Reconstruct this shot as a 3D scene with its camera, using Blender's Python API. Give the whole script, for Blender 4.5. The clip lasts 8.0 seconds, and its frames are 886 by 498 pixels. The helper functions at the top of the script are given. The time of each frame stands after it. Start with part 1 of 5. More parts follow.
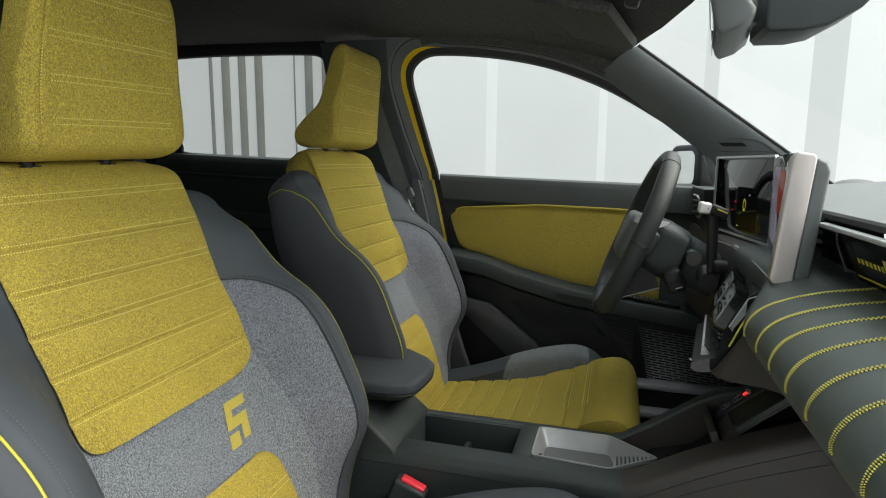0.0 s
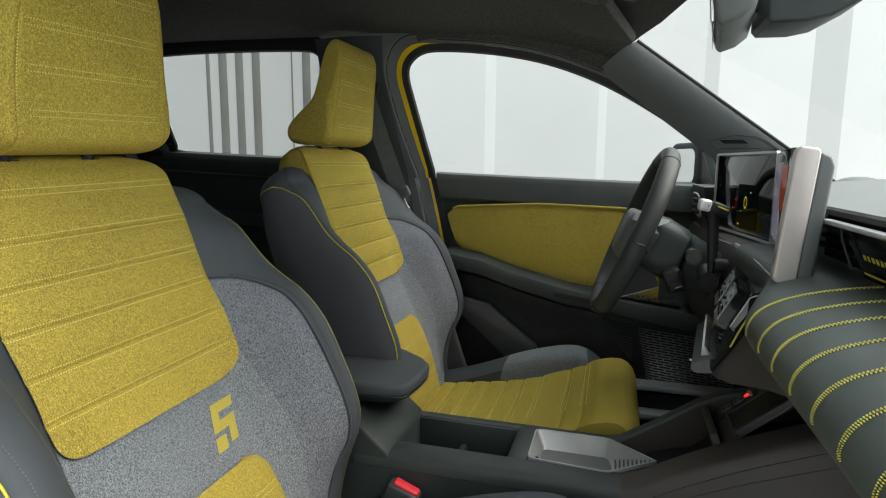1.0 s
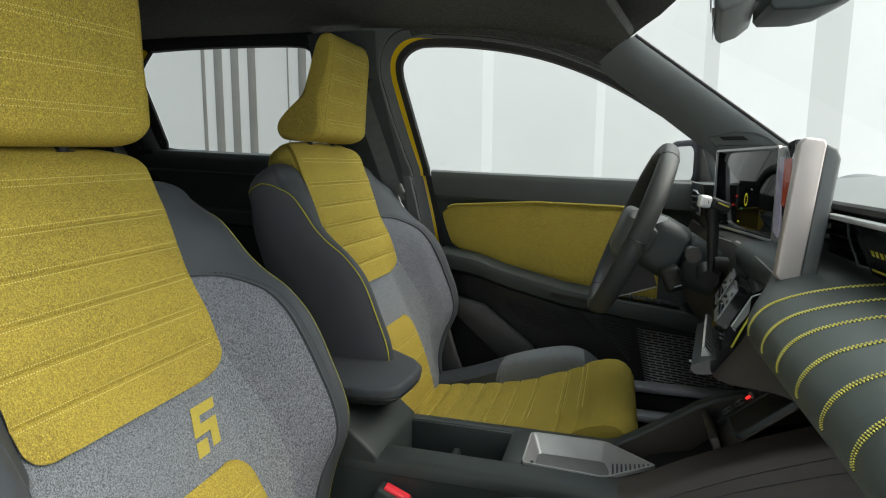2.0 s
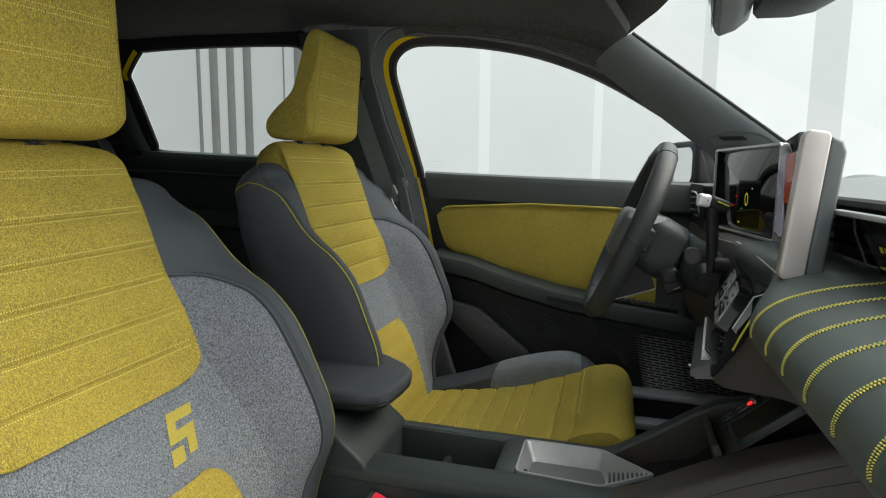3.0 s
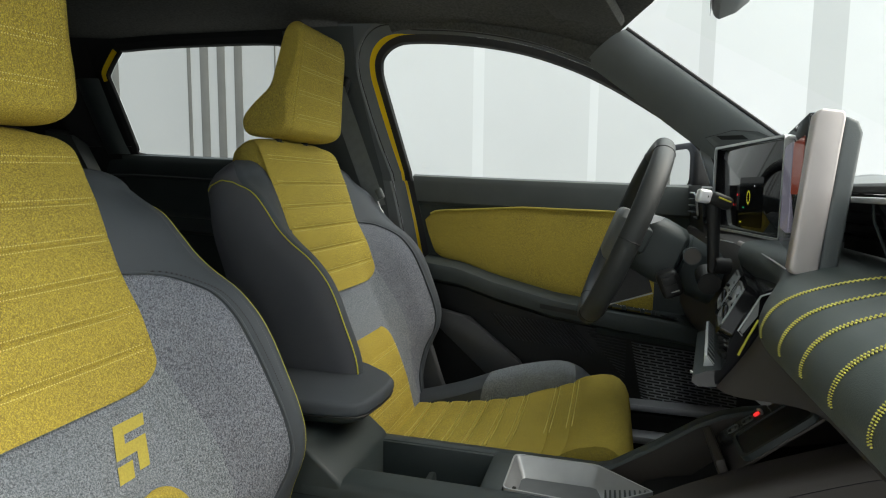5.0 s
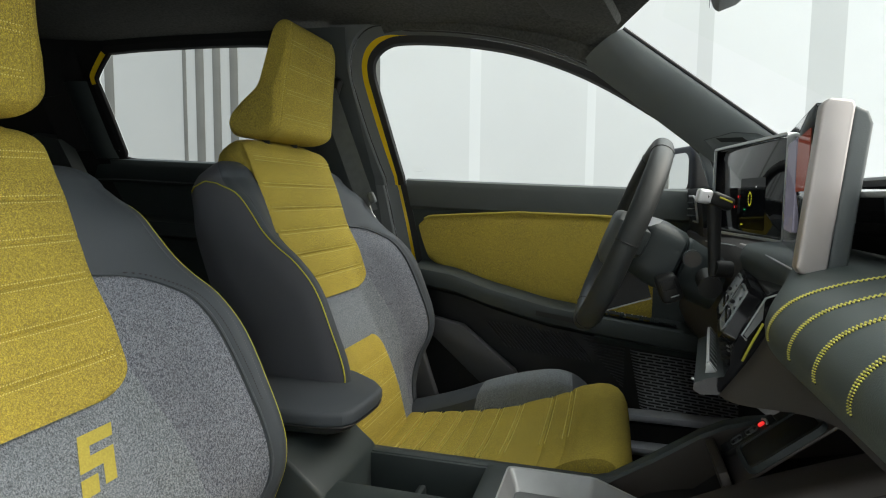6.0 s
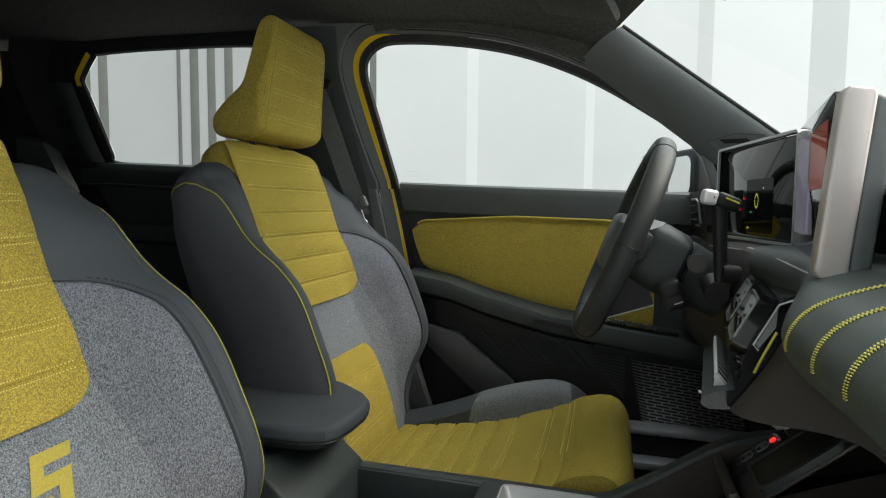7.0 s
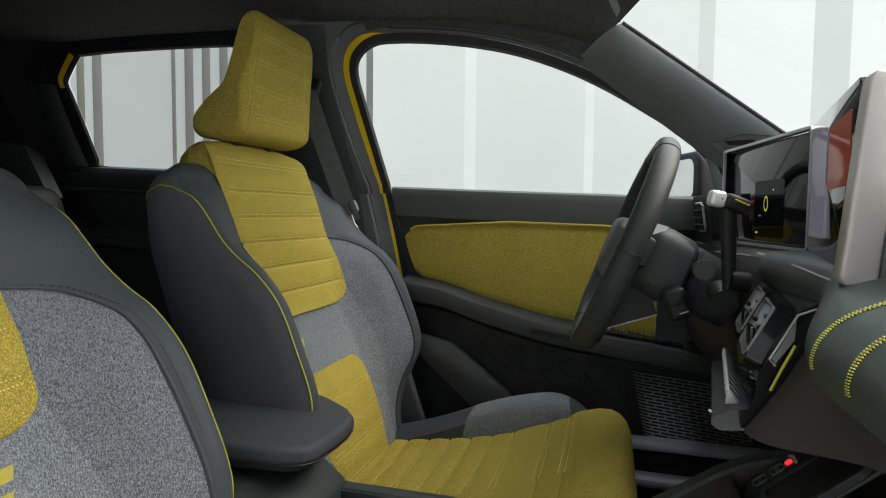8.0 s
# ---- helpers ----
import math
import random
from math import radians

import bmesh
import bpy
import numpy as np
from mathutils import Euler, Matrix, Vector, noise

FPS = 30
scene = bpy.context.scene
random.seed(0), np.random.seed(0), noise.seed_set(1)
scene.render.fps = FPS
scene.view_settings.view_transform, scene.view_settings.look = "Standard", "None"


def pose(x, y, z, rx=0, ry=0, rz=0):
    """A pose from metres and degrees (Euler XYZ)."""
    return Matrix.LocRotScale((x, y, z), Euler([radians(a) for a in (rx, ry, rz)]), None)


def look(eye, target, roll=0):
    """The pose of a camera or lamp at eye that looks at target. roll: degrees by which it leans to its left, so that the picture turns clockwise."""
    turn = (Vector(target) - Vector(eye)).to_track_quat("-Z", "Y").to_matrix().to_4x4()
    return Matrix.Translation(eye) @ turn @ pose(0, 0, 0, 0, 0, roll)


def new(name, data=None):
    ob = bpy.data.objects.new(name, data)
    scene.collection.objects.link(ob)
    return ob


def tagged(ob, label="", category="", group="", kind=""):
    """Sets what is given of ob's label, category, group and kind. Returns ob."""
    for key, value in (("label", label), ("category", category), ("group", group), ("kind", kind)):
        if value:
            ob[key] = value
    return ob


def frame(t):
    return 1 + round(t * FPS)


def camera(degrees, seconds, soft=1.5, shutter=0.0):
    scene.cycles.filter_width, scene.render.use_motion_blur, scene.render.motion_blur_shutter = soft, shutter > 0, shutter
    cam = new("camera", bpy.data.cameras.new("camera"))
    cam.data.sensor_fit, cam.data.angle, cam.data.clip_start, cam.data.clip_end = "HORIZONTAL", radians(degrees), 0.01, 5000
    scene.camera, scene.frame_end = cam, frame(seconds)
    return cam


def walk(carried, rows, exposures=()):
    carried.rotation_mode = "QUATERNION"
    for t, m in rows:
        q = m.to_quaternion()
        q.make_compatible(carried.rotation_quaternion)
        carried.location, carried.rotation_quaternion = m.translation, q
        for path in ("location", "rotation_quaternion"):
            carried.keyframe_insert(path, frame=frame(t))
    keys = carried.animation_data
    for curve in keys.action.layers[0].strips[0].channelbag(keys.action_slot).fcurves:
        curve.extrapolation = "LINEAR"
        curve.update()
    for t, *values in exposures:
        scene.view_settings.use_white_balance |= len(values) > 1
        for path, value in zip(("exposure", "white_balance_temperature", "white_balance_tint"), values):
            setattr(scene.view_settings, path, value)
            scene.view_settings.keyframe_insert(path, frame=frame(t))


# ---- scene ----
cam = camera(74.4, 8.0, 1.1)
METRES, EYE, TILT, LEAN, TURN = 0.31, 1.15, -8.1, 0.3, 15.5
PATH = [
    (0, (0.0200, -0.9800, 1.1400), (-0.5413, 0.9173, 0.8478), 0.40),
    (0.5, (0.0221, -0.9689, 1.1373), (-0.5414, 0.9278, 0.8460), 0.40),
    (1, (0.0232, -0.9558, 1.1326), (-0.5383, 0.9417, 0.8424), 0.40),
    (1.5, (0.0243, -0.9407, 1.1280), (-0.5351, 0.9575, 0.8379), 0.40),
    (3, (0.0307, -0.8902, 1.1064), (-0.5251, 1.0131, 0.8445), 0.49),
    (3.5, (0.0329, -0.8730, 1.0988), (-0.5215, 1.0321, 0.8469), 0.49),
    (4, (0.0341, -0.8567, 1.0892), (-0.5183, 1.0505, 0.8495), 0.49),
    (4.5, (0.0342, -0.8406, 1.0826), (-0.5155, 1.0687, 0.8539), 0.49),
    (6, (0.0387, -0.7870, 1.0590), (-0.5070, 1.1289, 0.8816), 0.58),
    (6.5, (0.0378, -0.7628, 1.0536), (-0.5071, 1.1545, 0.8902), 0.48),
    (7, (0.0379, -0.7367, 1.0492), (-0.5062, 1.1820, 0.8990), 0.57),
    (7.5, (0.0380, -0.7046, 1.0440), (-0.5056, 1.2150, 0.9037), 0.57),
    (8, (0.0381, -0.6785, 1.0416), (-0.5076, 1.2417, 0.9194), 0.57),
]
walk(cam, [(t, look(eye, target, roll)) for t, eye, target, roll in PATH])

# ---- world and light ----
world = bpy.data.worlds.new("world")
scene.world = world
world.use_nodes = True
wn = world.node_tree.nodes
sky = wn.new("ShaderNodeTexSky")
sky.sky_type, sky.sun_disc = "NISHITA", False
sky.dust_density, sky.air_density = 4.0, 1.0
sky.sun_elevation, sky.sun_rotation = radians(48), radians(87)
wn["Background"].inputs[1].default_value = 0.15
world.node_tree.links.new(sky.outputs[0], wn["Background"].inputs[0])
sun = new("sun", bpy.data.lights.new("sun", "SUN"))
sun.data.energy, sun.data.angle, sun.data.color = 4.3, radians(125), (0.935, 1.0, 0.90)
sun.matrix_world = look((2.15, 0.10, 2.40), (0, 0, 0))
scene.view_settings.exposure = 1.13


# ---- materials ----
def mat(name, color, rough=0.5, metal=0.0, color2=None, scale=40.0, bump=0.0, bump_scale=400.0, spec=0.5,
        emit=None, power=0.0, detail=3.0, coat=0.0, sheen=0.0):
    m = bpy.data.materials.new(name)
    m.use_nodes = True
    n, l = m.node_tree.nodes, m.node_tree.links
    b = n["Principled BSDF"]
    b.inputs["Base Color"].default_value = (*color, 1)
    b.inputs["Roughness"].default_value = rough
    b.inputs["Metallic"].default_value = metal
    b.inputs["Specular IOR Level"].default_value = spec
    b.inputs["Coat Weight"].default_value = coat
    b.inputs["Sheen Weight"].default_value = sheen
    co = n.new("ShaderNodeTexCoord")
    if color2:
        t = n.new("ShaderNodeTexNoise")
        t.inputs["Scale"].default_value, t.inputs["Detail"].default_value = scale, detail
        mix = n.new("ShaderNodeMix")
        mix.data_type = "RGBA"
        mix.inputs[6].default_value, mix.inputs[7].default_value = (*color, 1), (*color2, 1)
        ramp = n.new("ShaderNodeMapRange")
        ramp.inputs[1].default_value, ramp.inputs[2].default_value = 0.3, 0.7
        l.new(co.outputs["Object"], t.inputs["Vector"])
        l.new(t.outputs[0], ramp.inputs[0])
        l.new(ramp.outputs[0], mix.inputs[0])
        l.new(mix.outputs[2], b.inputs["Base Color"])
    if bump:
        t = n.new("ShaderNodeTexNoise")
        t.inputs["Scale"].default_value, t.inputs["Detail"].default_value = bump_scale, 4
        bp = n.new("ShaderNodeBump")
        bp.inputs["Strength"].default_value, bp.inputs["Distance"].default_value = bump, 0.001
        l.new(co.outputs["Object"], t.inputs["Vector"])
        l.new(t.outputs[0], bp.inputs["Height"])
        l.new(bp.outputs[0], b.inputs["Normal"])
    if emit:
        b.inputs["Emission Color"].default_value, b.inputs["Emission Strength"].default_value = (*emit, 1), power
    return m


def glass_mat(name, tint=(1, 1, 1), ior=1.04):
    m = bpy.data.materials.new(name)
    m.use_nodes = True
    n, l = m.node_tree.nodes, m.node_tree.links
    out = n["Material Output"]
    n.remove(n["Principled BSDF"])
    tr, gl, mx, fr = n.new("ShaderNodeBsdfTransparent"), n.new("ShaderNodeBsdfGlossy"), n.new("ShaderNodeMixShader"), n.new("ShaderNodeFresnel")
    tr.inputs[0].default_value = (*tint, 1)
    gl.inputs["Roughness"].default_value = 0.0
    fr.inputs[0].default_value = ior
    l.new(fr.outputs[0], mx.inputs[0])
    l.new(tr.outputs[0], mx.inputs[1])
    l.new(gl.outputs[0], mx.inputs[2])
    l.new(mx.outputs[0], out.inputs[0])
    return m


def fabric(name, a, b, c, cell=1900.0, bump=0.6, blotch=0.50):
    """A woven melange cloth: short threads of three shades, a weave's relief and broad, faint unevenness."""
    m = bpy.data.materials.new(name)
    m.use_nodes = True
    n, l = m.node_tree.nodes, m.node_tree.links
    p = n["Principled BSDF"]
    p.inputs["Roughness"].default_value, p.inputs["Specular IOR Level"].default_value = 0.9, 0.15
    co, mp = n.new("ShaderNodeTexCoord"), n.new("ShaderNodeMapping")
    l.new(co.outputs["Object"], mp.inputs[0])
    fac = []
    for st, dt in (((cell * 0.75, cell * 0.25, cell * 0.75), 1.0), ((cell * 0.75, cell * 0.75, cell * 0.25), 1.0), ((cell,) * 3, 0.0), ((7.0,) * 3, 2.0), ((cell * 0.30, cell * 0.26, cell * 0.15), 2.0)):
        q, t = n.new("ShaderNodeMapping"), n.new("ShaderNodeTexNoise")
        q.inputs["Scale"].default_value = st
        t.inputs["Scale"].default_value, t.inputs["Detail"].default_value = 1.0, dt
        l.new(co.outputs["Object"], q.inputs[0])
        l.new(q.outputs[0], t.inputs["Vector"])
        r = n.new("ShaderNodeMapRange")
        r.inputs[1].default_value, r.inputs[2].default_value = (0.47, 0.64) if len(fac) == 4 else (0.44, 0.56)
        l.new(t.outputs[0], r.inputs[0])
        fac.append(r)
    m1, m2, m3, m4 = (n.new("ShaderNodeMix") for _ in range(4))
    for k in (m1, m2, m3, m4):
        k.data_type = "RGBA"
    m1.inputs[6].default_value, m1.inputs[7].default_value = (*a, 1), (*b, 1)
    l.new(fac[0].outputs[0], m1.inputs[0])
    l.new(m1.outputs[2], m2.inputs[6])
    m2.inputs[7].default_value = (*c, 1)
    s2 = n.new("ShaderNodeMath")
    s2.operation = "MULTIPLY"
    s2.inputs[1].default_value = 0.7
    l.new(fac[1].outputs[0], s2.inputs[0])
    l.new(s2.outputs[0], m2.inputs[0])
    l.new(m2.outputs[2], m3.inputs[6])
    m3.inputs[7].default_value = (*[x * 0.48 for x in b], 1)
    s3 = n.new("ShaderNodeMath")
    s3.operation = "MULTIPLY"
    s3.inputs[1].default_value = blotch
    l.new(fac[4].outputs[0], s3.inputs[0])
    l.new(s3.outputs[0], m3.inputs[0])
    l.new(m3.outputs[2], m4.inputs[6])
    m4.inputs[7].default_value = (*[x * 0.9 for x in a], 1)
    s4 = n.new("ShaderNodeMath")
    s4.operation = "MULTIPLY"
    s4.inputs[1].default_value = 0.10
    l.new(fac[3].outputs[0], s4.inputs[0])
    l.new(s4.outputs[0], m4.inputs[0])
    l.new(m4.outputs[2], p.inputs["Base Color"])
    bp = n.new("ShaderNodeBump")
    bp.inputs["Strength"].default_value, bp.inputs["Distance"].default_value = bump, 0.0008
    l.new(fac[2].outputs[0], bp.inputs["Height"])
    l.new(bp.outputs[0], p.inputs["Normal"])
    return m


YELLOW = fabric("mustard melange cloth", (0.630, 0.493, 0.070), (0.388, 0.295, 0.046), (0.168, 0.135, 0.064), bump=0.45, blotch=0.57)
GREY = fabric("grey melange cloth", (0.160, 0.180, 0.200), (0.066, 0.076, 0.089), (0.365, 0.398, 0.428), bump=0.45, blotch=0.52)
GREYSIDE = fabric("grey-violet melange cloth", (0.130, 0.142, 0.171), (0.053, 0.058, 0.075), (0.318, 0.340, 0.378), bump=0.45, blotch=0.52)
RIMLEATHER = mat("smooth black rim leather", (0.030, 0.034, 0.034), 0.52, 0, (0.037, 0.041, 0.041), 9, 0.2, 800, spec=0.3)
LEATHER = mat("black grained leather", (0.047, 0.055, 0.063), 0.60, 0, (0.054, 0.062, 0.071), 9, 0.25, 700, spec=0.20)
SIDEVINYL = mat("charcoal grained vinyl", (0.086, 0.089, 0.100), 0.60, 0, (0.096, 0.099, 0.110), 9, 0.25, 700, spec=0.20)
PADLEATHER = mat("black padded leather", (0.042, 0.053, 0.050), 0.48, 0, (0.050, 0.061, 0.058), 8, 0.25, 800, spec=0.4)
PIPING = mat("yellow piping", (0.46, 0.42, 0.03), 0.6)
THREAD = mat("yellow thread", (0.50, 0.46, 0.08), 0.7)
PIPE_CLOTH = mat("mustard emblem cloth", (0.44, 0.37, 0.06), 0.9, 0, (0.34, 0.28, 0.05), 500, 0.3, 900)
PALETHREAD = mat("pale mustard thread", (0.70, 0.60, 0.18), 0.8)
PALEGREY = mat("grey thread", (0.085, 0.09, 0.095), 0.8)
DARKTHREAD = mat("black thread", (0.015, 0.015, 0.017), 0.8)
PLASTIC = mat("black soft plastic", (0.023, 0.031, 0.031), 0.50, 0, (0.030, 0.038, 0.038), 12, 0.2, 900, spec=0.38)
BRACEM = mat("satin black plastic", (0.042, 0.045, 0.048), 0.5, 0, (0.048, 0.051, 0.054), 14, 0.15, 700, spec=0.3)
BROWN = mat("dark brown-black plastic", (0.033, 0.027, 0.023), 0.55, 0, (0.038, 0.032, 0.027), 15, 0.2, 900)
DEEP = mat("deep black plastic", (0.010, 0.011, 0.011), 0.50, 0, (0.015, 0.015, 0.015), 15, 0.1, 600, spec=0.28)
GLOSS = mat("black gloss panel", (0.006, 0.006, 0.007), 0.12, 0, (0.009, 0.009, 0.010), 30, spec=0.35)
RUBBER = mat("black rubber seal", (0.008, 0.008, 0.009), 0.6, bump=0.1)
LINING = mat("dark grey headliner cloth", (0.046, 0.047, 0.044), 0.95, 0, (0.082, 0.083, 0.077), 170, 0.5, 700, spec=0.1, detail=5)
PILLAR = mat("dark grey pillar trim", (0.092, 0.102, 0.103), 0.55, 0, (0.102, 0.112, 0.112), 14, 0.2, 900)
PILLARB = mat("charcoal pillar trim", (0.050, 0.058, 0.057), 0.6, 0, (0.058, 0.066, 0.065), 14, 0.2, 900, spec=0.3)
PAINT = mat("yellow car paint", (0.74, 0.50, 0.01), 0.25, 0, coat=0.6)
SILVER = mat("matt silver trim", (0.46, 0.42, 0.405), 0.46, 0.35, (0.49, 0.45, 0.435), 30)
SATIN = mat("satin grey trim", (0.40, 0.41, 0.41), 0.38, 0.5, (0.43, 0.44, 0.44), 25)
CHROME = mat("chrome", (0.8, 0.8, 0.8), 0.12, 1.0)
KEYM = mat("bright silver keys", (0.74, 0.75, 0.76), 0.3, 0.3)
RED = mat("red plastic", (0.75, 0.03, 0.05), 0.4)
SCREEN = mat("dark display glass", (0.004, 0.004, 0.005), 0.05, 0, spec=0.25)
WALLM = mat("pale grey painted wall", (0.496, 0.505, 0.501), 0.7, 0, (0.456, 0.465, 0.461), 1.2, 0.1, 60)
# darker copy of the wall paint: shade is put into its colour
WALLD = mat("darker wall tone, shade in its colour", (0.430, 0.438, 0.433), 0.7, 0, (0.402, 0.411, 0.407), 1.2, 0.1, 60)
# lighter copy of the wall paint: reflections in the window glass, painted in
WALLB = mat("lighter wall tone, glass reflections in its colour", (0.557, 0.566, 0.562), 0.7, 0, (0.526, 0.535, 0.532), 2.0, 0.1, 60)
SLOT = mat("dark grey wall slot", (0.12, 0.12, 0.11), 0.8, 0, (0.15, 0.15, 0.14), 4)
FLOORM = mat("pale concrete", (0.66, 0.66, 0.65), 0.7, 0, (0.60, 0.60, 0.59), 1.5, 0.2, 80)
CARPET = mat("black carpet", (0.012, 0.012, 0.013), 0.95, 0, (0.02, 0.02, 0.021), 300, 0.5, 600, spec=0.1)
GLASS = glass_mat("clear glass", (0.97, 0.98, 0.97))
SCREENGLASS = glass_mat("laminated windscreen glass", (0.97, 0.98, 0.97), 1.012)
TINTED = glass_mat("grey tinted glass", (0.66, 0.665, 0.655))
MIRRORM = mat("mirror", (0.85, 0.86, 0.86), 0.02, 1.0)


# ---- mesh helpers ----
def mesh_of(name, verts, faces, material, smooth=True):
    me = bpy.data.meshes.new(name)
    me.from_pydata([tuple(v) for v in verts], [], faces)
    bm = bmesh.new()
    bm.from_mesh(me)
    bmesh.ops.remove_doubles(bm, verts=bm.verts, dist=1e-5)
    bmesh.ops.recalc_face_normals(bm, faces=bm.faces)
    bm.to_mesh(me)
    bm.free()
    me.materials.append(material)
    if smooth:
        me.polygons.foreach_set("use_smooth", [True] * len(me.polygons))
        me.set_sharp_from_angle(angle=radians(40))
    return me


def part(name, data, parent=None, label="", at=None):
    """One mesh as an object; with a parent, a part of it."""
    ob = new(name, data)
    if parent:
        ob.parent = parent
    if at:
        ob.matrix_basis = at
    if label:
        tagged(ob, label)
    return ob


def thing(name, label, category, group="", kind="", at=None):
    ob = new(name)
    tagged(ob, label, category, group, kind)
    if at:
        ob.matrix_basis = at
    return ob


def grid(fn, us, vs, material, name="patch", close_u=False, close_v=False, cap=False):
    """A sheet of fn(u, v) over the two lists."""
    nu, nv = len(us), len(vs)
    verts = [fn(u, v) for v in vs for u in us]
    faces = []
    for j in range(nv if close_v else nv - 1):
        for i in range(nu if close_u else nu - 1):
            a, b = i, (i + 1) % nu
            c, d = j * nu, (j + 1) % nv * nu
            faces.append((c + a, c + b, d + b, d + a))
    if cap:
        faces.append(tuple(range(nu)))
        faces.append(tuple((nv - 1) * nu + i for i in range(nu)))
    return mesh_of(name, verts, faces, material)


def lin(a, b, n):
    return [a + (b - a) * i / (n - 1) for i in range(n)]


def interp(x, table):
    """Smooth-ish lookup in a short table of (x, value)."""
    xs, ys = [p[0] for p in table], [p[1] for p in table]
    return float(np.interp(x, xs, ys))


def curve(x, table):
    """A smooth curve through a short table of (x, value)."""
    n = len(table)
    if x <= table[0][0]:
        return table[0][1]
    if x >= table[-1][0]:
        return table[-1][1]
    i = max(k for k in range(n - 1) if table[k][0] <= x)

    def slope(k):
        a, b = table[max(0, k - 1)], table[min(n - 1, k + 1)]
        return (b[1] - a[1]) / (b[0] - a[0])
    (x0, y0), (x1, y1) = table[i], table[i + 1]
    h = x1 - x0
    t = (x - x0) / h
    return (2 * t ** 3 - 3 * t * t + 1) * y0 + (t ** 3 - 2 * t * t + t) * h * slope(i) + (3 * t * t - 2 * t ** 3) * y1 + (t ** 3 - t * t) * h * slope(i + 1)


def smooth01(x):
    x = min(1.0, max(0.0, x))
    return x * x * (3 - 2 * x)


def tube(points, r, material, name="tube", sides=6, closed=False):
    """A round cord along points."""
    pts = [Vector(p) for p in points]
    n = len(pts)
    verts, faces = [], []
    for i, p in enumerate(pts):
        a = pts[(i - 1) % n] if closed or i else p
        b = pts[(i + 1) % n] if closed or i < n - 1 else p
        d = (b - a).normalized()
        s = d.cross(Vector((0.13, 0.31, 0.94))).normalized()
        q = d.cross(s)
        for k in range(sides):
            w = 2 * math.pi * k / sides
            verts.append(p + r * (math.cos(w) * s + math.sin(w) * q))
    for i in range(n if closed else n - 1):
        for k in range(sides):
            c, d = i * sides, (i + 1) % n * sides
            faces.append((c + k, c + (k + 1) % sides, d + (k + 1) % sides, d + k))
    if not closed:
        faces += [tuple(range(sides)), tuple((n - 1) * sides + k for k in range(sides))]
    return mesh_of(name, verts, faces, material)


def box(size, material, bevel=0.004, name="box", at=(0, 0, 0), seg=2):
    """A rounded block."""
    bm = bmesh.new()
    bmesh.ops.create_cube(bm, size=1)
    bmesh.ops.scale(bm, vec=size, verts=bm.verts)
    if bevel:
        bmesh.ops.bevel(bm, geom=bm.edges[:], offset=min(bevel, min(size) * 0.49), segments=seg, affect="EDGES", profile=0.5)
    bmesh.ops.translate(bm, vec=at, verts=bm.verts)
    me = bpy.data.meshes.new(name)
    bm.to_mesh(me)
    bm.free()
    me.materials.append(material)
    me.polygons.foreach_set("use_smooth", [True] * len(me.polygons))
    me.set_sharp_from_angle(angle=radians(35))
    return me


def prism(outline, depth, material, m=None, bevel=0.003, name="prism", seg=2):
    """A flat outline (x, y) with rounded rims, depth thick along +z, then moved by m."""
    bm = bmesh.new()
    vs = [bm.verts.new((x, y, 0)) for x, y in outline]
    f = bm.faces.new(vs)
    r = bmesh.ops.extrude_face_region(bm, geom=[f])
    bmesh.ops.translate(bm, vec=(0, 0, depth), verts=[v for v in r["geom"] if isinstance(v, bmesh.types.BMVert)])
    bmesh.ops.recalc_face_normals(bm, faces=bm.faces)
    if bevel:
        es = [e for e in bm.edges if len(e.link_faces) == 2 and e.calc_face_angle() > radians(50)]
        bmesh.ops.bevel(bm, geom=es, offset=bevel, segments=seg, affect="EDGES", profile=0.5, clamp_overlap=True)
    if m is not None:
        bm.transform(m)
    me = bpy.data.meshes.new(name)
    bm.to_mesh(me)
    bm.free()
    me.materials.append(material)
    me.polygons.foreach_set("use_smooth", [True] * len(me.polygons))
    me.set_sharp_from_angle(angle=radians(35))
    return me


def rounded(w, h, r, n=5):
    """A rounded rectangle round the origin."""
    out = []
    for cx, cy, a0 in ((w / 2 - r, h / 2 - r, 0), (-w / 2 + r, h / 2 - r, 90), (-w / 2 + r, -h / 2 + r, 180), (w / 2 - r, -h / 2 + r, 270)):
        for i in range(n):
            a = radians(a0 + 90 * i / (n - 1))
            out.append((cx + r * math.cos(a), cy + r * math.sin(a)))
    return out


def joined(meshes, name, material=None):
    """Several meshes made into one."""
    bm = bmesh.new()
    for me in meshes:
        bm.from_mesh(me)
    out = bpy.data.meshes.new(name)
    bm.to_mesh(out)
    bm.free()
    out.materials.append(material or meshes[0].materials[0])
    out.polygons.foreach_set("use_smooth", [True] * len(out.polygons))
    out.set_sharp_from_angle(angle=radians(40))
    return out


# ---- the place round the car ----
WALL_Y = 2.416
part("ground", grid(lambda u, v: (u, v, 0), lin(-60, 60, 13), lin(-60, 60, 13), FLOORM, "ground"))
tagged(bpy.data.objects["ground"], "pale smooth concrete ground under the car", "ground", kind="structure")
wall = thing("wall_north", "pale grey painted metal wall with dark vertical strips", "wall", kind="structure")
# one wall cut into tones; its reflections and shade are painted in by bay
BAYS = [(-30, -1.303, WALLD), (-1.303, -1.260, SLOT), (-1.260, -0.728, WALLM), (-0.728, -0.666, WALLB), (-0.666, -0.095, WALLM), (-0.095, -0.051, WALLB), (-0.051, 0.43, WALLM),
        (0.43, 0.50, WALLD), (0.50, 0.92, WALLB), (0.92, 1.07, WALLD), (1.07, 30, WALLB)]
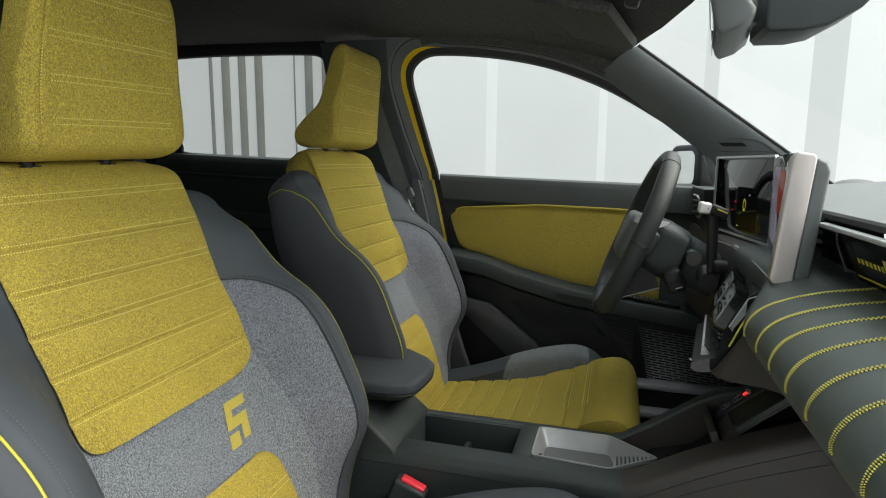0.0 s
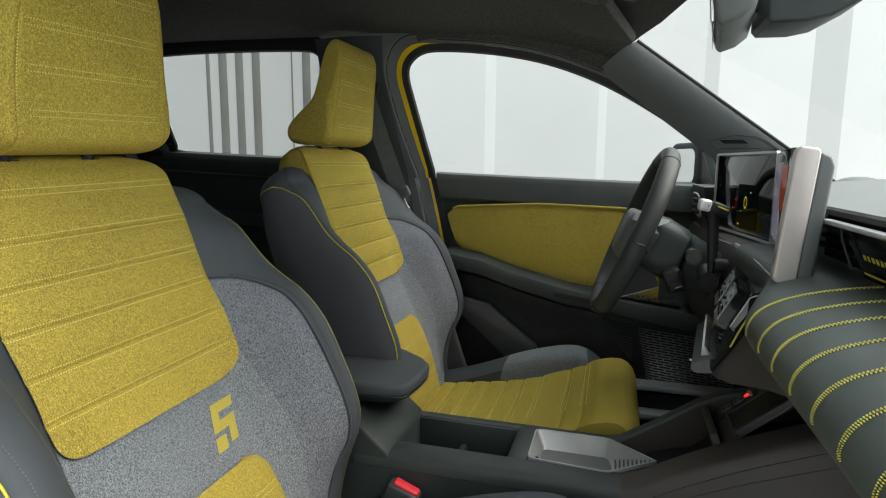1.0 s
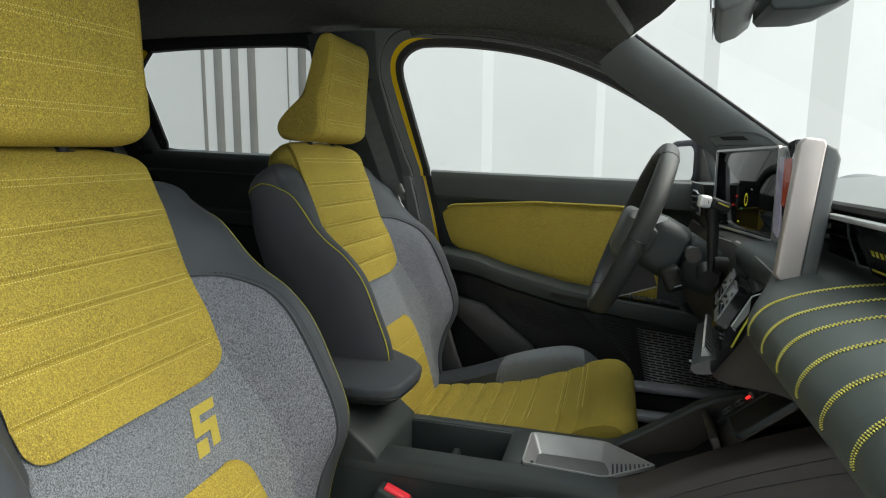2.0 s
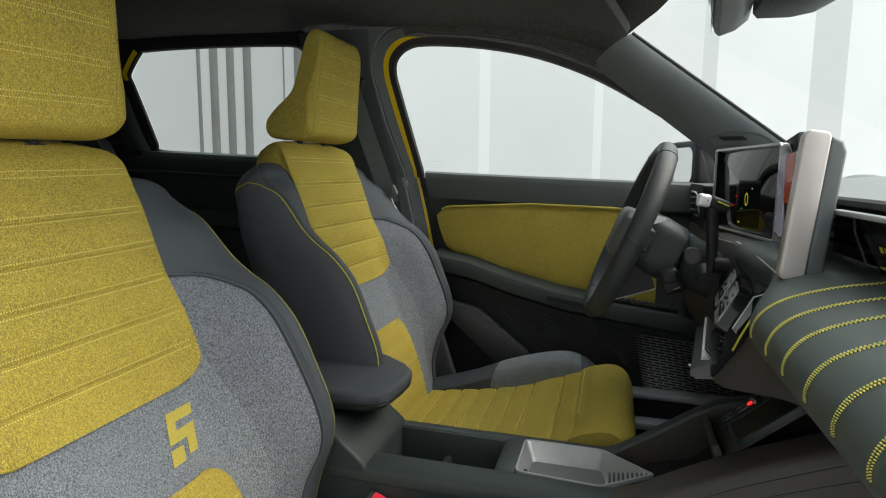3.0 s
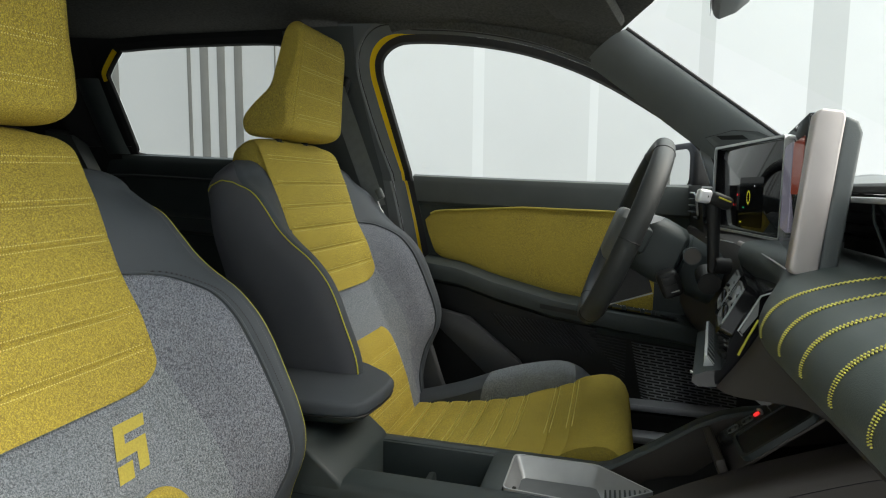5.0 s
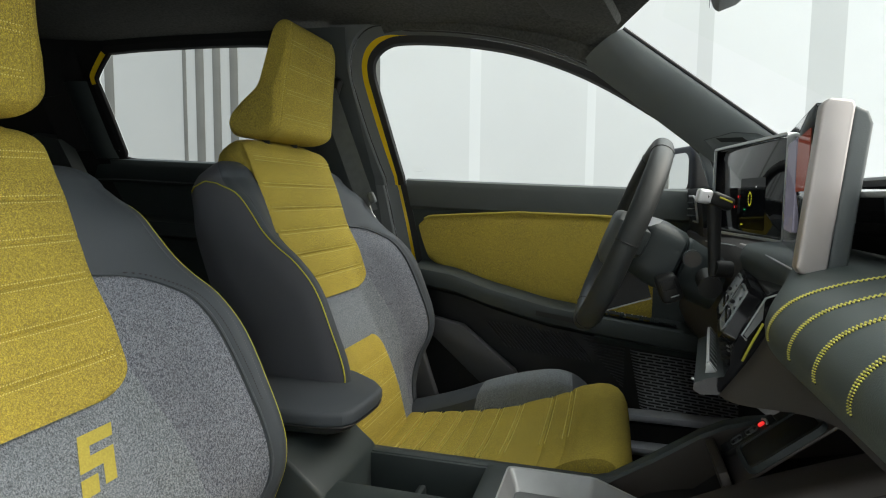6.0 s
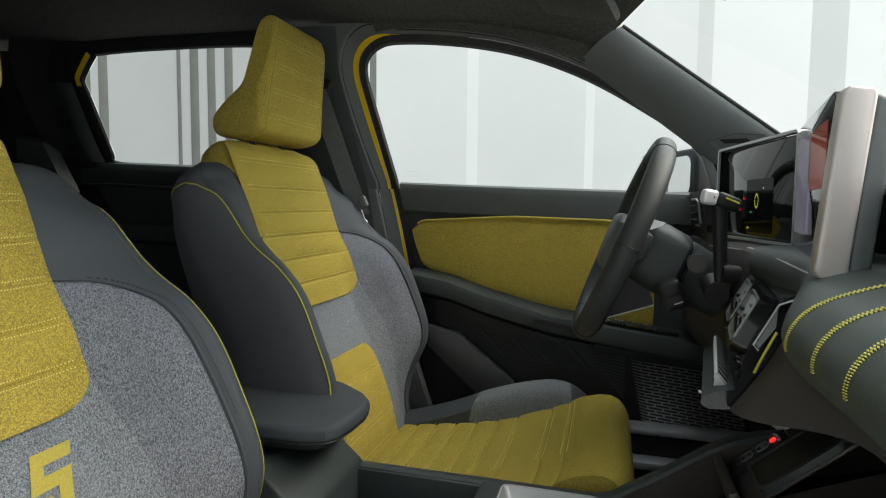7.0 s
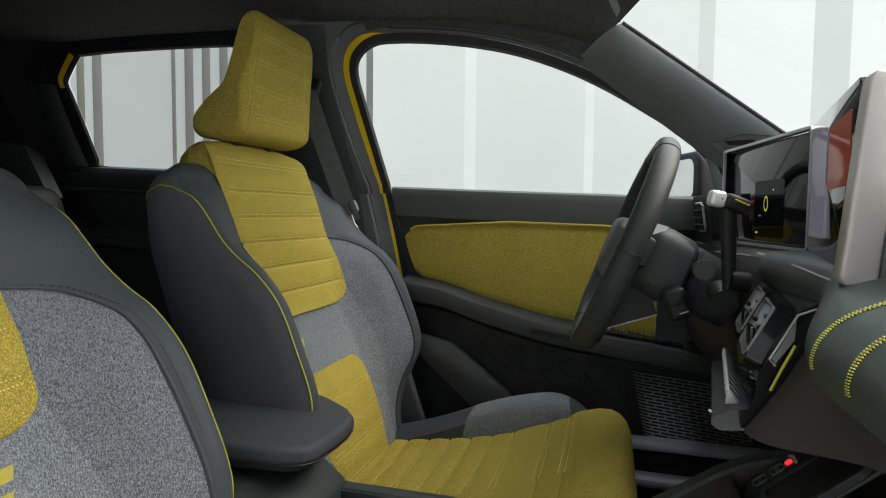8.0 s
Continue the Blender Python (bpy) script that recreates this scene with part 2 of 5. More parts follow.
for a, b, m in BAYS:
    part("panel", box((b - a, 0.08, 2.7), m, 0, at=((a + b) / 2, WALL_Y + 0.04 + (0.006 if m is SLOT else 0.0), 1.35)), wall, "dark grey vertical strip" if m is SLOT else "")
SLOTS = [(-3.80, -3.72), (-3.66, -3.59), (-3.36, -3.30), (-3.231, -3.157), (-2.612, -2.585), (-2.515, -2.453), (-2.388, -2.331), (-2.263, -2.206), (-1.979, -1.970), (-1.901, -1.846), (-1.782, -1.728)]
for a, b in SLOTS:
    part("slot", box((b - a, 0.008, 2.68), SLOT, 0.002, at=((a + b) / 2, WALL_Y, 1.345)), wall, "dark grey vertical strip")
part("ring_mark", tube([(-0.43 + 0.02 * math.cos(radians(10 * k)), WALL_Y + 0.002, 1.27 + 0.02 * math.sin(radians(10 * k))) for k in range(36)], 0.0014, WALLD, "ring", closed=True), wall, "faint grey ring")


# added wall, never in view: cuts the southern sky and bounces light inside
bounce_wall = part("bounce_wall_south", box((26, 0.3, 6.0), mat("pale grey plaster", (0.52, 0.53, 0.535), 0.85, 0, (0.56, 0.57, 0.57), 0.8, 0.2, 40), 0, at=(0, -3.6, 3.0)))
tagged(bounce_wall, "added unseen pale wall behind the open doorway, blocks and bounces light", "wall", kind="structure")


# ---- the car's side ----
SIDE_Y, SIDE_Z, SIDE_K = 0.718, 1.105, 0.355


def side(x, z, inward=0.0, sgn=1):
    """A place on the leaning plane of the side windows, on the left side of the car (sgn 1) or the right."""
    return (x, sgn * (SIDE_Y - (z - SIDE_Z) * SIDE_K - inward), z)


def outline_front():
    """The front door's opening; its foot lies below the sill."""
    return [(-0.476, 1.020), (-0.285, 1.018), (0.047, 1.016), (0.300, 1.014), (0.345, 1.020), (0.330, 1.055), (0.265, 1.130), (0.187, 1.205), (0.107, 1.258),
            (0.02, 1.309), (-0.066, 1.350), (-0.168, 1.386), (-0.272, 1.409), (-0.379, 1.423), (-0.465, 1.4275), (-0.500, 1.422),
            (-0.525, 1.408), (-0.540, 1.388), (-0.5425, 1.360), (-0.537, 1.325), (-0.517, 1.22), (-0.4965, 1.115)]


def outline_rear():
    return [(-1.378, 1.170), (-1.25, 1.160), (-1.00, 1.147), (-0.80, 1.140), (-0.765, 1.145), (-0.762, 1.20), (-0.775, 1.37), (-0.790, 1.410), (-0.815, 1.434), (-0.850, 1.444),
            (-1.0, 1.450), (-1.20, 1.453), (-1.325, 1.451), (-1.345, 1.447), (-1.400, 1.400), (-1.408, 1.384), (-1.404, 1.360), (-1.392, 1.265), (-1.384, 1.190)]


def offset(poly, d):
    """The outline moved outward by d (counter-clockwise from below)."""
    n, out = len(poly), []
    for i in range(n):
        a, b, c = Vector(poly[i - 1]), Vector(poly[i]), Vector(poly[(i + 1) % n])
        e1, e2 = (b - a).normalized(), (c - b).normalized()
        n1, n2 = Vector((e1.y, -e1.x)), Vector((e2.y, -e2.x))
        m = (n1 + n2).normalized()
        out.append(tuple(b + m * (d / max(0.45, m.dot(n1)))))
    return out


def refine(poly, k=4):
    """The outline rounded by a Catmull-Rom curve."""
    n, out = len(poly), []
    for i in range(n):
        p0, p1, p2, p3 = (Vector(poly[(i + j) % n]) for j in (-1, 0, 1, 2))
        for s in range(k):
            t = s / k
            out.append(tuple(0.5 * (2 * p1 + (p2 - p0) * t + (2 * p0 - 5 * p1 + 4 * p2 - p3) * t * t + (3 * p1 - p0 - 3 * p2 + p3) * t ** 3)))
    return out


def ring(poly, d0, in0, d1, in1, material, name, sgn=1, low=None, far=lambda p: True):
    """A band round a window, from an offset and a depth to others."""
    a, b = offset(poly, d0), offset(poly, d1)
    n = len(poly)
    keep = [low is None or (poly[i][1] > low and far(poly[i])) for i in range(n)]
    verts = [side(x, z, in0, sgn) for x, z in a] + [side(x, z, in1, sgn) for x, z in b]
    return mesh_of(name, verts, [(i, (i + 1) % n, n + (i + 1) % n, n + i) for i in range(n) if keep[i] and keep[(i + 1) % n]], material)



def rail_band(poly):
    """The edge of the headliner over the front door's frame, from the middle pillar to the dashboard."""
    a, b, c = offset(poly, 0.029), offset(poly, 0.034), offset(poly, 0.078)
    k = [i for i, p in enumerate(poly) if p[1] > 1.13 and p[0] > -0.50]
    verts, faces = [], []
    for i in k:
        verts += [side(a[i][0], a[i][1], 0.020), side(a[i][0], a[i][1], 0.026), side(b[i][0], b[i][1], 0.029), side(c[i][0], c[i][1], 0.031)]
    for j in range(len(k) - 1):
        for m in range(3):
            faces.append((4 * j + m, 4 * j + m + 1, 4 * j + m + 5, 4 * j + m + 4))
    return mesh_of("rail", verts, faces, LINING)


def beside(p):
    return p[1] > 1.083


def band(poly, d0, in0, d1, in1, material, name, keep=beside):
    """A band round the front window whose breadth follows the place along it."""
    a, b = offset(poly, 1.0), len(poly)
    verts = []
    for d, depth in ((d0, in0), (d1, in1)):
        for p, q in zip(poly, a):
            k = d(p) if callable(d) else d
            verts.append(side(p[0] + (q[0] - p[0]) * k, p[1] + (q[1] - p[1]) * k, depth))
    return mesh_of(name, verts, [(i, (i + 1) % b, b + (i + 1) % b, b + i) for i in range(b) if keep(poly[i]) and keep(poly[(i + 1) % b])], material)


def yellow_d(p):
    """The outer edge of the yellow strip, which runs out along the top."""
    return 0.020 + 0.014 * smooth01((-0.455 - p[0]) / 0.075)


def grey_d(p):
    """The outer edge of the grey strip beside it."""
    return yellow_d(p) + 0.005 + 0.019 * smooth01((-0.43 - p[0]) / 0.10)


def post(d0, in0, d1, in1, material, z0=0.32, z1=1.18):
    """The window's rear frame carried straight down past the sill."""
    def fn(k, z):
        x = interp(z, [(0.3, -0.40), (0.867, -0.440), (0.981, -0.464), (1.087, -0.489), (1.104, -0.494), (1.22, -0.517)])
        return side(x - (d0, d1)[int(k)], z, (in0, in1)[int(k)] + SIDE_K * max(0.0, 1.085 - z))
    return grid(fn, [0, 1], lin(z0, z1, 18), material, "post")


W1, W2 = refine(outline_front()), refine(outline_rear())
for sgn, nm in ((1, "north"), (-1, "south")):
    if sgn > 0:
        front = thing("door_1", "closed front car door with mustard cloth insert", "car door", kind="structure")
        part("seal", joined([band(W1, 0.0, 0.004, 0.004, 0.012, RUBBER, "a"), band(W1, 0.004, 0.012, 0.020, 0.013, RUBBER, "b"), post(0.002, 0.012, 0.020, 0.013, RUBBER, 0.32, 1.09)], "seal"), front)
        part("frame", joined([band(W1, 0.020, 0.013, yellow_d, 0.014, PAINT, "a", lambda p: beside(p) and p[0] < -0.44), post(0.020, 0.013, 0.028, 0.014, PAINT, 0.86, 1.09)], "frame"), front, "yellow painted door frame")
        part("frame_trim", joined([band(W1, yellow_d, 0.014, grey_d, 0.023, PILLAR, "a"), post(0.028, 0.014, 0.058, 0.023, PLASTIC, 0.86, 1.09), post(0.020, 0.013, 0.058, 0.023, PLASTIC, 0.32, 0.862)], "trim"), front, "dark grey frame trim")
        part("trim_gap", joined([band(W1, grey_d, 0.0232, lambda p: grey_d(p) + 0.003, 0.0232, RUBBER, "a"), post(0.058, 0.0232, 0.061, 0.0232, RUBBER, 0.32, 1.09)], "gap"), front)
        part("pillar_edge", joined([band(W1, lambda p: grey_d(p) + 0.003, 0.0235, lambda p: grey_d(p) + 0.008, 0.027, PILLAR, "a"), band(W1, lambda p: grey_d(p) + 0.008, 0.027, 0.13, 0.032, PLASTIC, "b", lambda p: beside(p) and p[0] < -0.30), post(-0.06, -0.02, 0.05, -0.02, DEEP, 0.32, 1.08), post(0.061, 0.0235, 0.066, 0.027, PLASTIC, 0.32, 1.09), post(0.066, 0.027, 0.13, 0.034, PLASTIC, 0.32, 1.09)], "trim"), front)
        part("roof_rail", rail_band(W1), front, "dark cloth edge of the headliner")
    rear = thing("window_rear_" + nm, "rear side window with a dark surround", "car window", kind="structure")
    part("seal", joined([ring(W2, 0, 0.006, 0.004, 0.012, RUBBER, "a", sgn), ring(W2, 0.004, 0.012, 0.02, 0.016, RUBBER, "b", sgn)], "seal"), rear)
    part("frame", joined([ring(W2, 0.02, 0.016, 0.05, 0.022, DEEP, "a", sgn), ring(W2, 0.05, 0.022, 0.18, 0.07, DEEP, "b", sgn, 0.0, lambda p: p[0] < -0.84)], "frame"), rear)

part("body_edge", ring(W2, 0.003, 0.0205, 0.014, 0.025, PAINT, "edge", 1, 1.376, lambda p: p[0] < -1.335 and p[1] < 1.4505), bpy.data.objects["window_rear_north"], "strip of yellow body paint")
# ---- front seats ----
# v runs up the reclined back from the point (BX, BZ), u is the distance from the seat's middle, w stands proud of the back's plane
BX, BZ = -0.454, 0.711
EV, EN = Vector((-0.361, 0, 0.933)), Vector((0.933, 0, 0.361))


def vz(z):
    return (z - BZ) / 0.933


EDGE = [(vz(0.500), 0.2155), (vz(0.550), 0.2360), (vz(0.600), 0.2462), (vz(0.650), 0.2521), (vz(0.690), 0.2535), (vz(0.730), 0.2538), (vz(0.800), 0.2550), (vz(0.870), 0.2545), (vz(0.920), 0.2550), (vz(0.955), 0.2535), (vz(0.985), 0.2516), (vz(1.020), 0.2490), (vz(1.050), 0.2475), (0.393, 0.2430), (0.412, 0.2370), (0.430, 0.2250)]
PROUD = [(vz(0.500), -0.0317), (vz(0.550), -0.0204), (vz(0.600), -0.0024), (vz(0.650), 0.0349), (vz(0.690), 0.0755), (vz(0.730), 0.0954), (vz(0.800), 0.0995), (vz(0.870), 0.0967), (vz(0.920), 0.0785), (vz(0.955), 0.0544), (vz(0.985), 0.0383), (vz(1.020), 0.0272), (vz(1.050), 0.0164), (0.393, -0.0030), (0.412, -0.0120), (0.430, -0.0200)]
V_TOP = vz(1.136)


FULL = []      # holds the depth of the outer bolster while the passenger's seat is made


def edge(v):
    return curve(v, EDGE)


def back(u, v, lift=0.0):
    """A place on the front of the backrest."""
    e, a = edge(v), abs(u)
    start = 0.128 + 0.032 * smooth01((v - vz(0.93)) / 0.09)
    t = min(1.0, max(0.0, (a - start) / max(0.012, e - start - 0.006)))
    ridge = 0.7 * t + 0.3 * smooth01(t)
    if u < 0 and FULL:      # the passenger's fuller outer bolster
        ridge = 1.06 * smooth01(t / 0.92)
    if v > 0.4301:
        ridge = 0.0
    dish = 0.014 * math.exp(-((v - vz(0.85)) / 0.13) ** 2) * max(0.0, 1 - (a / 0.20) ** 6)
    w = curve(v, PROUD) * ridge - dish + lift
    p = Vector((BX, 0, BZ)) + EV * v + EN * w
    return (p.x, u, p.z)


SEAMS = [vz(z) for z in (0.896, 0.942, 0.987, 1.031, 1.077, 1.128)]


def pleat(v, seams, depth=0.0055, step=0.0505):
    d = min(abs(v - s) for s in seams)
    return depth * (1 - math.exp(-d / 0.0055)) if d < step else depth


def tuck(a, relief):
    """How far a panel stands proud: its rim is drawn down into the seam."""
    a = min(1.0, a)
    return 0.0010 + (0.002 + relief) * (1 - a ** 10)


Y_LOW, Y_R = vz(0.852), 0.032


def yellow_u(v):
    """Half the width of the upper mustard panel."""
    h = interp(v, [(Y_LOW, 0.150), (vz(0.95), 0.1548), (vz(1.02), 0.1590), (vz(1.08), 0.163), (vz(1.2), 0.163)])
    if v < Y_LOW + Y_R:
        h -= Y_R - math.sqrt(max(0.0, Y_R ** 2 - (Y_LOW + Y_R - v) ** 2))
    if v > vz(1.136):
        f = (v - vz(1.136)) / 0.046
        h -= 0.045 * (1 - math.sqrt(max(0.0, 1 - f * f)))
    return h


def over(v):
    """How far the cloth falls back where it rolls over the top."""
    f = min(1.0, max(0.0, (v - vz(1.136)) / 0.046))
    return 0.050 * (1 - math.sqrt(max(0.0, 1 - f * f)))


G_TOP = [(vz(0.500), 0.1733), (vz(0.550), 0.1855), (vz(0.600), 0.1960), (vz(0.650), 0.2118), (vz(0.690), 0.2277), (vz(0.730), 0.2292), (vz(0.800), 0.2290), (vz(0.860), 0.2265), (vz(0.905), 0.2262), (vz(0.930), 0.2225), (vz(0.948), 0.2135), (vz(0.967), 0.1970), (vz(0.978), 0.1800), (vz(0.986), 0.1550)]


def grey_u(v):
    return curve(v, G_TOP)


L_TOP, L_R = vz(0.748), 0.04


def low_u(v):
    h = interp(v, [(vz(0.5), 0.080), (vz(0.56), 0.102), (vz(0.62), 0.122), (vz(0.68), 0.127), (L_TOP, 0.124)])
    if v > L_TOP - L_R:
        h -= L_R - math.sqrt(max(0.0, L_R ** 2 - (v - L_TOP + L_R) ** 2))
    return h


def strip(u0, u1, vs, n, material, name, lift=None):
    """A patch of the back between two edge curves, on both sides where they differ in sign."""
    def fn(s, v):
        a, b = u0(v), u1(v)
        u = a + (b - a) * s
        return back(u, v, lift(u, v) if lift else 0.0)
    return grid(fn, lin(0, 1, n), vs, material, name)


def fuller():
    return FULL[0] if FULL else 0.0


def stitch_row(path, n, r, material, name, gap=0.35):
    """Single stitches along a path p(0..1)."""
    verts, faces = [], []
    for i in range(n):
        a, b = Vector(path((i + gap / 2) / n)), Vector(path((i + 1 - gap / 2) / n))
        d = (b - a).normalized()
        s = d.cross(Vector((0.2, 0.3, 0.93))).normalized() * r
        q = d.cross(s).normalized() * r
        k = len(verts)
        verts += [a, (a + b) / 2 + s + q * 0.5, (a + b) / 2 - s + q * 0.5, (a + b) / 2 + q * 1.6, (a + b) / 2 - q * 1.2, b]
        for x, y in ((1, 3), (3, 2), (2, 4), (4, 1)):
            faces += [(k, k + x, k + y), (k + 5, k + y, k + x)]
    return mesh_of(name, verts, faces, material, False)


def front_seat():
    seat = thing("front_seat", "front car seat in mustard and grey cloth with black leather bolsters", "car seat", "front seats")
    rows_hi = sorted(set([Y_LOW + Y_R * (1 - math.cos(radians(a))) for a in range(0, 91, 10)] + lin(Y_LOW + Y_R, V_TOP, 90) + SEAMS + [vz(1.136) + 0.046 * math.sin(radians(a)) for a in range(0, 91, 9)]))
    backrest = part("backrest", None, seat)
    # upper mustard panel, over the top to the rear
    up = strip(lambda v: -yellow_u(v) + (0.009 if FULL else 0.0), yellow_u, rows_hi, 25, YELLOW, "up", lambda u, v: tuck(abs(u) / max(0.01, yellow_u(v)), pleat(v, SEAMS)) * (1 - 0.75 * smooth01((v - vz(1.085)) / 0.05)) - over(v))

    def block(a, k):
        """The top of the back: cloth carried round the sides and over the top."""
        c, s = math.cos(a), math.sin(a)
        q = (abs(c) ** 12 + abs(s) ** 12) ** (-1 / 12)
        inset, v = [(0.0, vz(1.02)), (0.0, vz(1.06)), (0.0, vz(1.10)), (0.001, vz(1.142)), (0.004, vz(1.158)), (0.010, vz(1.170)), (0.018, vz(1.178)), (0.030, vz(1.183)), (0.048, vz(1.185))][k]
        p = Vector((BX, 0, BZ)) + EV * (v - 0.008 * (abs(c * q) ** 4) * (k > 3)) + EN * (-0.044 + (0.043 - inset) * s * q)
        return (p.x, ((0.164 if s > 0 else 0.164 - 0.016 * abs(s)) - inset) * c * q, p.z)
    top = grid(block, [2 * math.pi * i / 48 for i in range(48)], list(range(9)), YELLOW, "top", True, False, True)
    part("upper_panel", joined([up, top], "panel"), backrest, "mustard melange cloth with sewn pleats")
    for s in SEAMS:
        for dv in (0.004, -0.004):
            part("seam", stitch_row(lambda t, s=s, dv=dv: back((2 * t - 1) * (yellow_u(s) - 0.009), s + dv, 0.0062 - over(s + dv)), 92, 0.0007, PALETHREAD, "seam"), backrest)
    # lower mustard panel
    rows_lo = sorted(set(lin(vz(0.50), L_TOP - L_R, 24) + [L_TOP - L_R * (1 - math.cos(radians(a))) for a in range(0, 91, 10)]))
    lows = [vz(0.695), vz(0.65), vz(0.605), vz(0.56)]
    part("lower_panel", strip(lambda v: -low_u(v), low_u, rows_lo, 21, YELLOW, "low", lambda u, v: tuck(abs(u) / max(0.01, low_u(v)), pleat(v, lows))), backrest, "mustard melange cloth with sewn pleats")
    for s in lows:
        for dv in (0.004, -0.004):
            part("seam", stitch_row(lambda t, s=s, dv=dv: back((2 * t - 1) * (low_u(s) - 0.008), s + dv, 0.0062), 76, 0.00062, PALETHREAD, "seam"), backrest)
    # grey cloth
    rows_g = sorted(set(lin(vz(0.50), vz(0.986), 110) + [p[0] for p in G_TOP]))
    def mid_u(v):
        return min(interp(v, [(vz(0.50), 0.160), (vz(0.75), 0.169), (vz(0.80), 0.165), (vz(0.84), 0.158), (vz(0.875), 0.152), (vz(0.986), 0.149)]), grey_u(v) - 0.004)

    part("grey_panel", strip(lambda v: -min(mid_u(v), max(0.10, grey_u(v) - fuller()) - 0.002), mid_u, rows_g, 49, GREY, "grey"), backrest, "grey melange cloth")
    part("side_panel", strip(mid_u, grey_u, rows_g, 13, GREYSIDE, "side"), backrest, "grey-violet melange cloth")
    part("side_panel", strip(lambda v: -max(0.10, grey_u(v) - fuller()), lambda v: -min(mid_u(v), max(0.10, grey_u(v) - fuller()) - 0.002), rows_g, 13, GREYSIDE, "side"), backrest, "grey-violet melange cloth")
    # leather edge, shoulders and flanks
    V_SH = 0.412
    rows_l = sorted(set(lin(vz(0.50), 0.40, 104) + lin(0.403, V_SH, 4) + [p[0] for p in G_TOP]))

    def inner(v):
        return grey_u(v) if v <= vz(0.986) else 0.155

    for sg in (-1, 1):
        def flank(k, v, sg=sg):
            e, i = edge(v), inner(v)
            if sg < 0 and FULL:      # the outer bolster meets the mustard panel
                f = smooth01((v - vz(0.80)) / 0.06)
                i = max(0.10, i - fuller()) * (1 - f) + f * interp(v, [(Y_LOW, 0.139), (vz(0.95), 0.1438), (vz(1.02), 0.1480), (vz(1.08), 0.152)])
            if k <= 6:
                s = k / 6
                p = Vector(back(sg * (i + (max(e, i) - i) * s), v, 0.004 * math.sin(math.pi * min(1, s * 1.2))))
                p = p - EN * (0.006 * (1 - s) * smooth01((v - 0.385) / 0.03))
                return (p.x, p.y, p.z)
            p = Vector(back(sg * e, v))
            pw = curve(v, PROUD)
            pr = max(0.0, pw)
            f = [(0.004, 0.006), (0.008, 0.02), (0.010, 0.045), (0.006, 0.08 + pr * 0.5), (-0.004, 0.105 + pr), (-0.03, 0.122 + pr), (-0.12, 0.13 + pr)][int(k - 7)]
            deep = (pw + 0.13 - 0.015 * smooth01((v - vz(1.0)) / 0.1)) / (0.13 + pr)
            p = p - EN * (f[1] * deep)
            p = p - EV * (0.034 * ((k - 8) / 5) ** 2 * smooth01((v - vz(1.03)) / 0.07) if k > 8 else 0.0)
            return (p.x, p.y + sg * f[0], p.z)

        def cap(k, a, flank=flank, sg=sg):
            """The shoulder's dome, from the top of the flank over to its ridge."""
            i = min(12, int(k))
            p = Vector(flank(i, V_SH)).lerp(Vector(flank(i + 1, V_SH)), k - i)
            q = Vector((BX, sg * (0.158 + 0.024 * min(1.0, k / 6)), BZ)) + EV * (0.456 - 0.020 * (max(0, k - 6) / 7) ** 2) - EN * (0.045 + 0.045 * max(0, k - 6) / 7)
            c = p.lerp(q, (1 - math.cos(radians(a))) ** 0.9)
            return c + EV * (p.lerp(q, math.sin(radians(a))) - c).dot(EV)

        def shell(k, row, flank=flank, cap=cap):
            """Up the flank, then over the shoulder."""
            if row < len(rows_l):
                return flank(k, rows_l[row])
            return tuple(cap(k, [6, 13, 21, 30, 40, 51, 63, 76, 90][row - len(rows_l)]))
        for nm, ks, material, label in (("bolster", range(8), LEATHER, "black leather bolster"), ("side_cover", range(7, 14), SIDEVINYL, "charcoal vinyl side of the backrest")):
            me = grid(shell, list(ks), list(range(len(rows_l) + 9)), material, nm)
            me.set_sharp_from_angle(angle=radians(180))
            part(nm, me, backrest, label)
        out = Vector((0, sg * (0.0040 if sg < 0 else 0.0030), 0)) - EN * (0.0035 if sg < 0 else 0.002)
        def flank_at(k, v, flank=flank):
            i = min(12, int(k))
            return Vector(flank(i, v)).lerp(Vector(flank(i + 1, v)), k - i)

        side_on = Vector((0, sg * 0.0015, 0))
        line = [Vector(back(sg * edge(v), v)) + out for v in lin(vz(0.52), 0.376, 50)]
        line += [flank_at(k, v) + side_on for k, v in ((7.0, 0.3855), (7.3, 0.392), (7.6, 0.398), (7.9, 0.4035), (8.2, 0.408), (8.5, 0.412))]
        line += [cap(k, a) + side_on + EV * 0.0006 for k, a in ((8.8, 5), (9.1, 8), (9.5, 10), (10.0, 12), (10.6, 13), (11.3, 13))]
        part("piping", tube(line, 0.0012 if sg < 0 else 0.0008, PIPING, "piping"), backrest, "thin yellow piping")
    for sg in (-1, 1):
        part("edge_seam", stitch_row(lambda t, sg=sg: back(sg * (edge(vz(0.52) + t * vz(0.52) * -1 + t * vz(1.09)) - 0.011), vz(0.52) + t * (vz(1.09) - vz(0.52)), 0.003), 170, 0.00045, PALEGREY, "edge"), backrest)
        if not (FULL and sg < 0):
            part("welt_seam", stitch_row(lambda t, sg=sg: back(sg * (grey_u(vz(0.78) + t * (vz(0.980) - vz(0.78))) + 0.008), vz(0.78) + t * (vz(0.980) - vz(0.78)), 0.0036), 62, 0.0007, DARKTHREAD, "ws"), backrest)
        part("welt", tube([back(sg * (grey_u(v) + 0.002 - (fuller() if sg < 0 else 0.0)), v, 0.002) for v in lin(vz(0.52), vz(0.960 if FULL and sg < 0 else 0.986), 60)], 0.0022, LEATHER, "welt"), backrest)
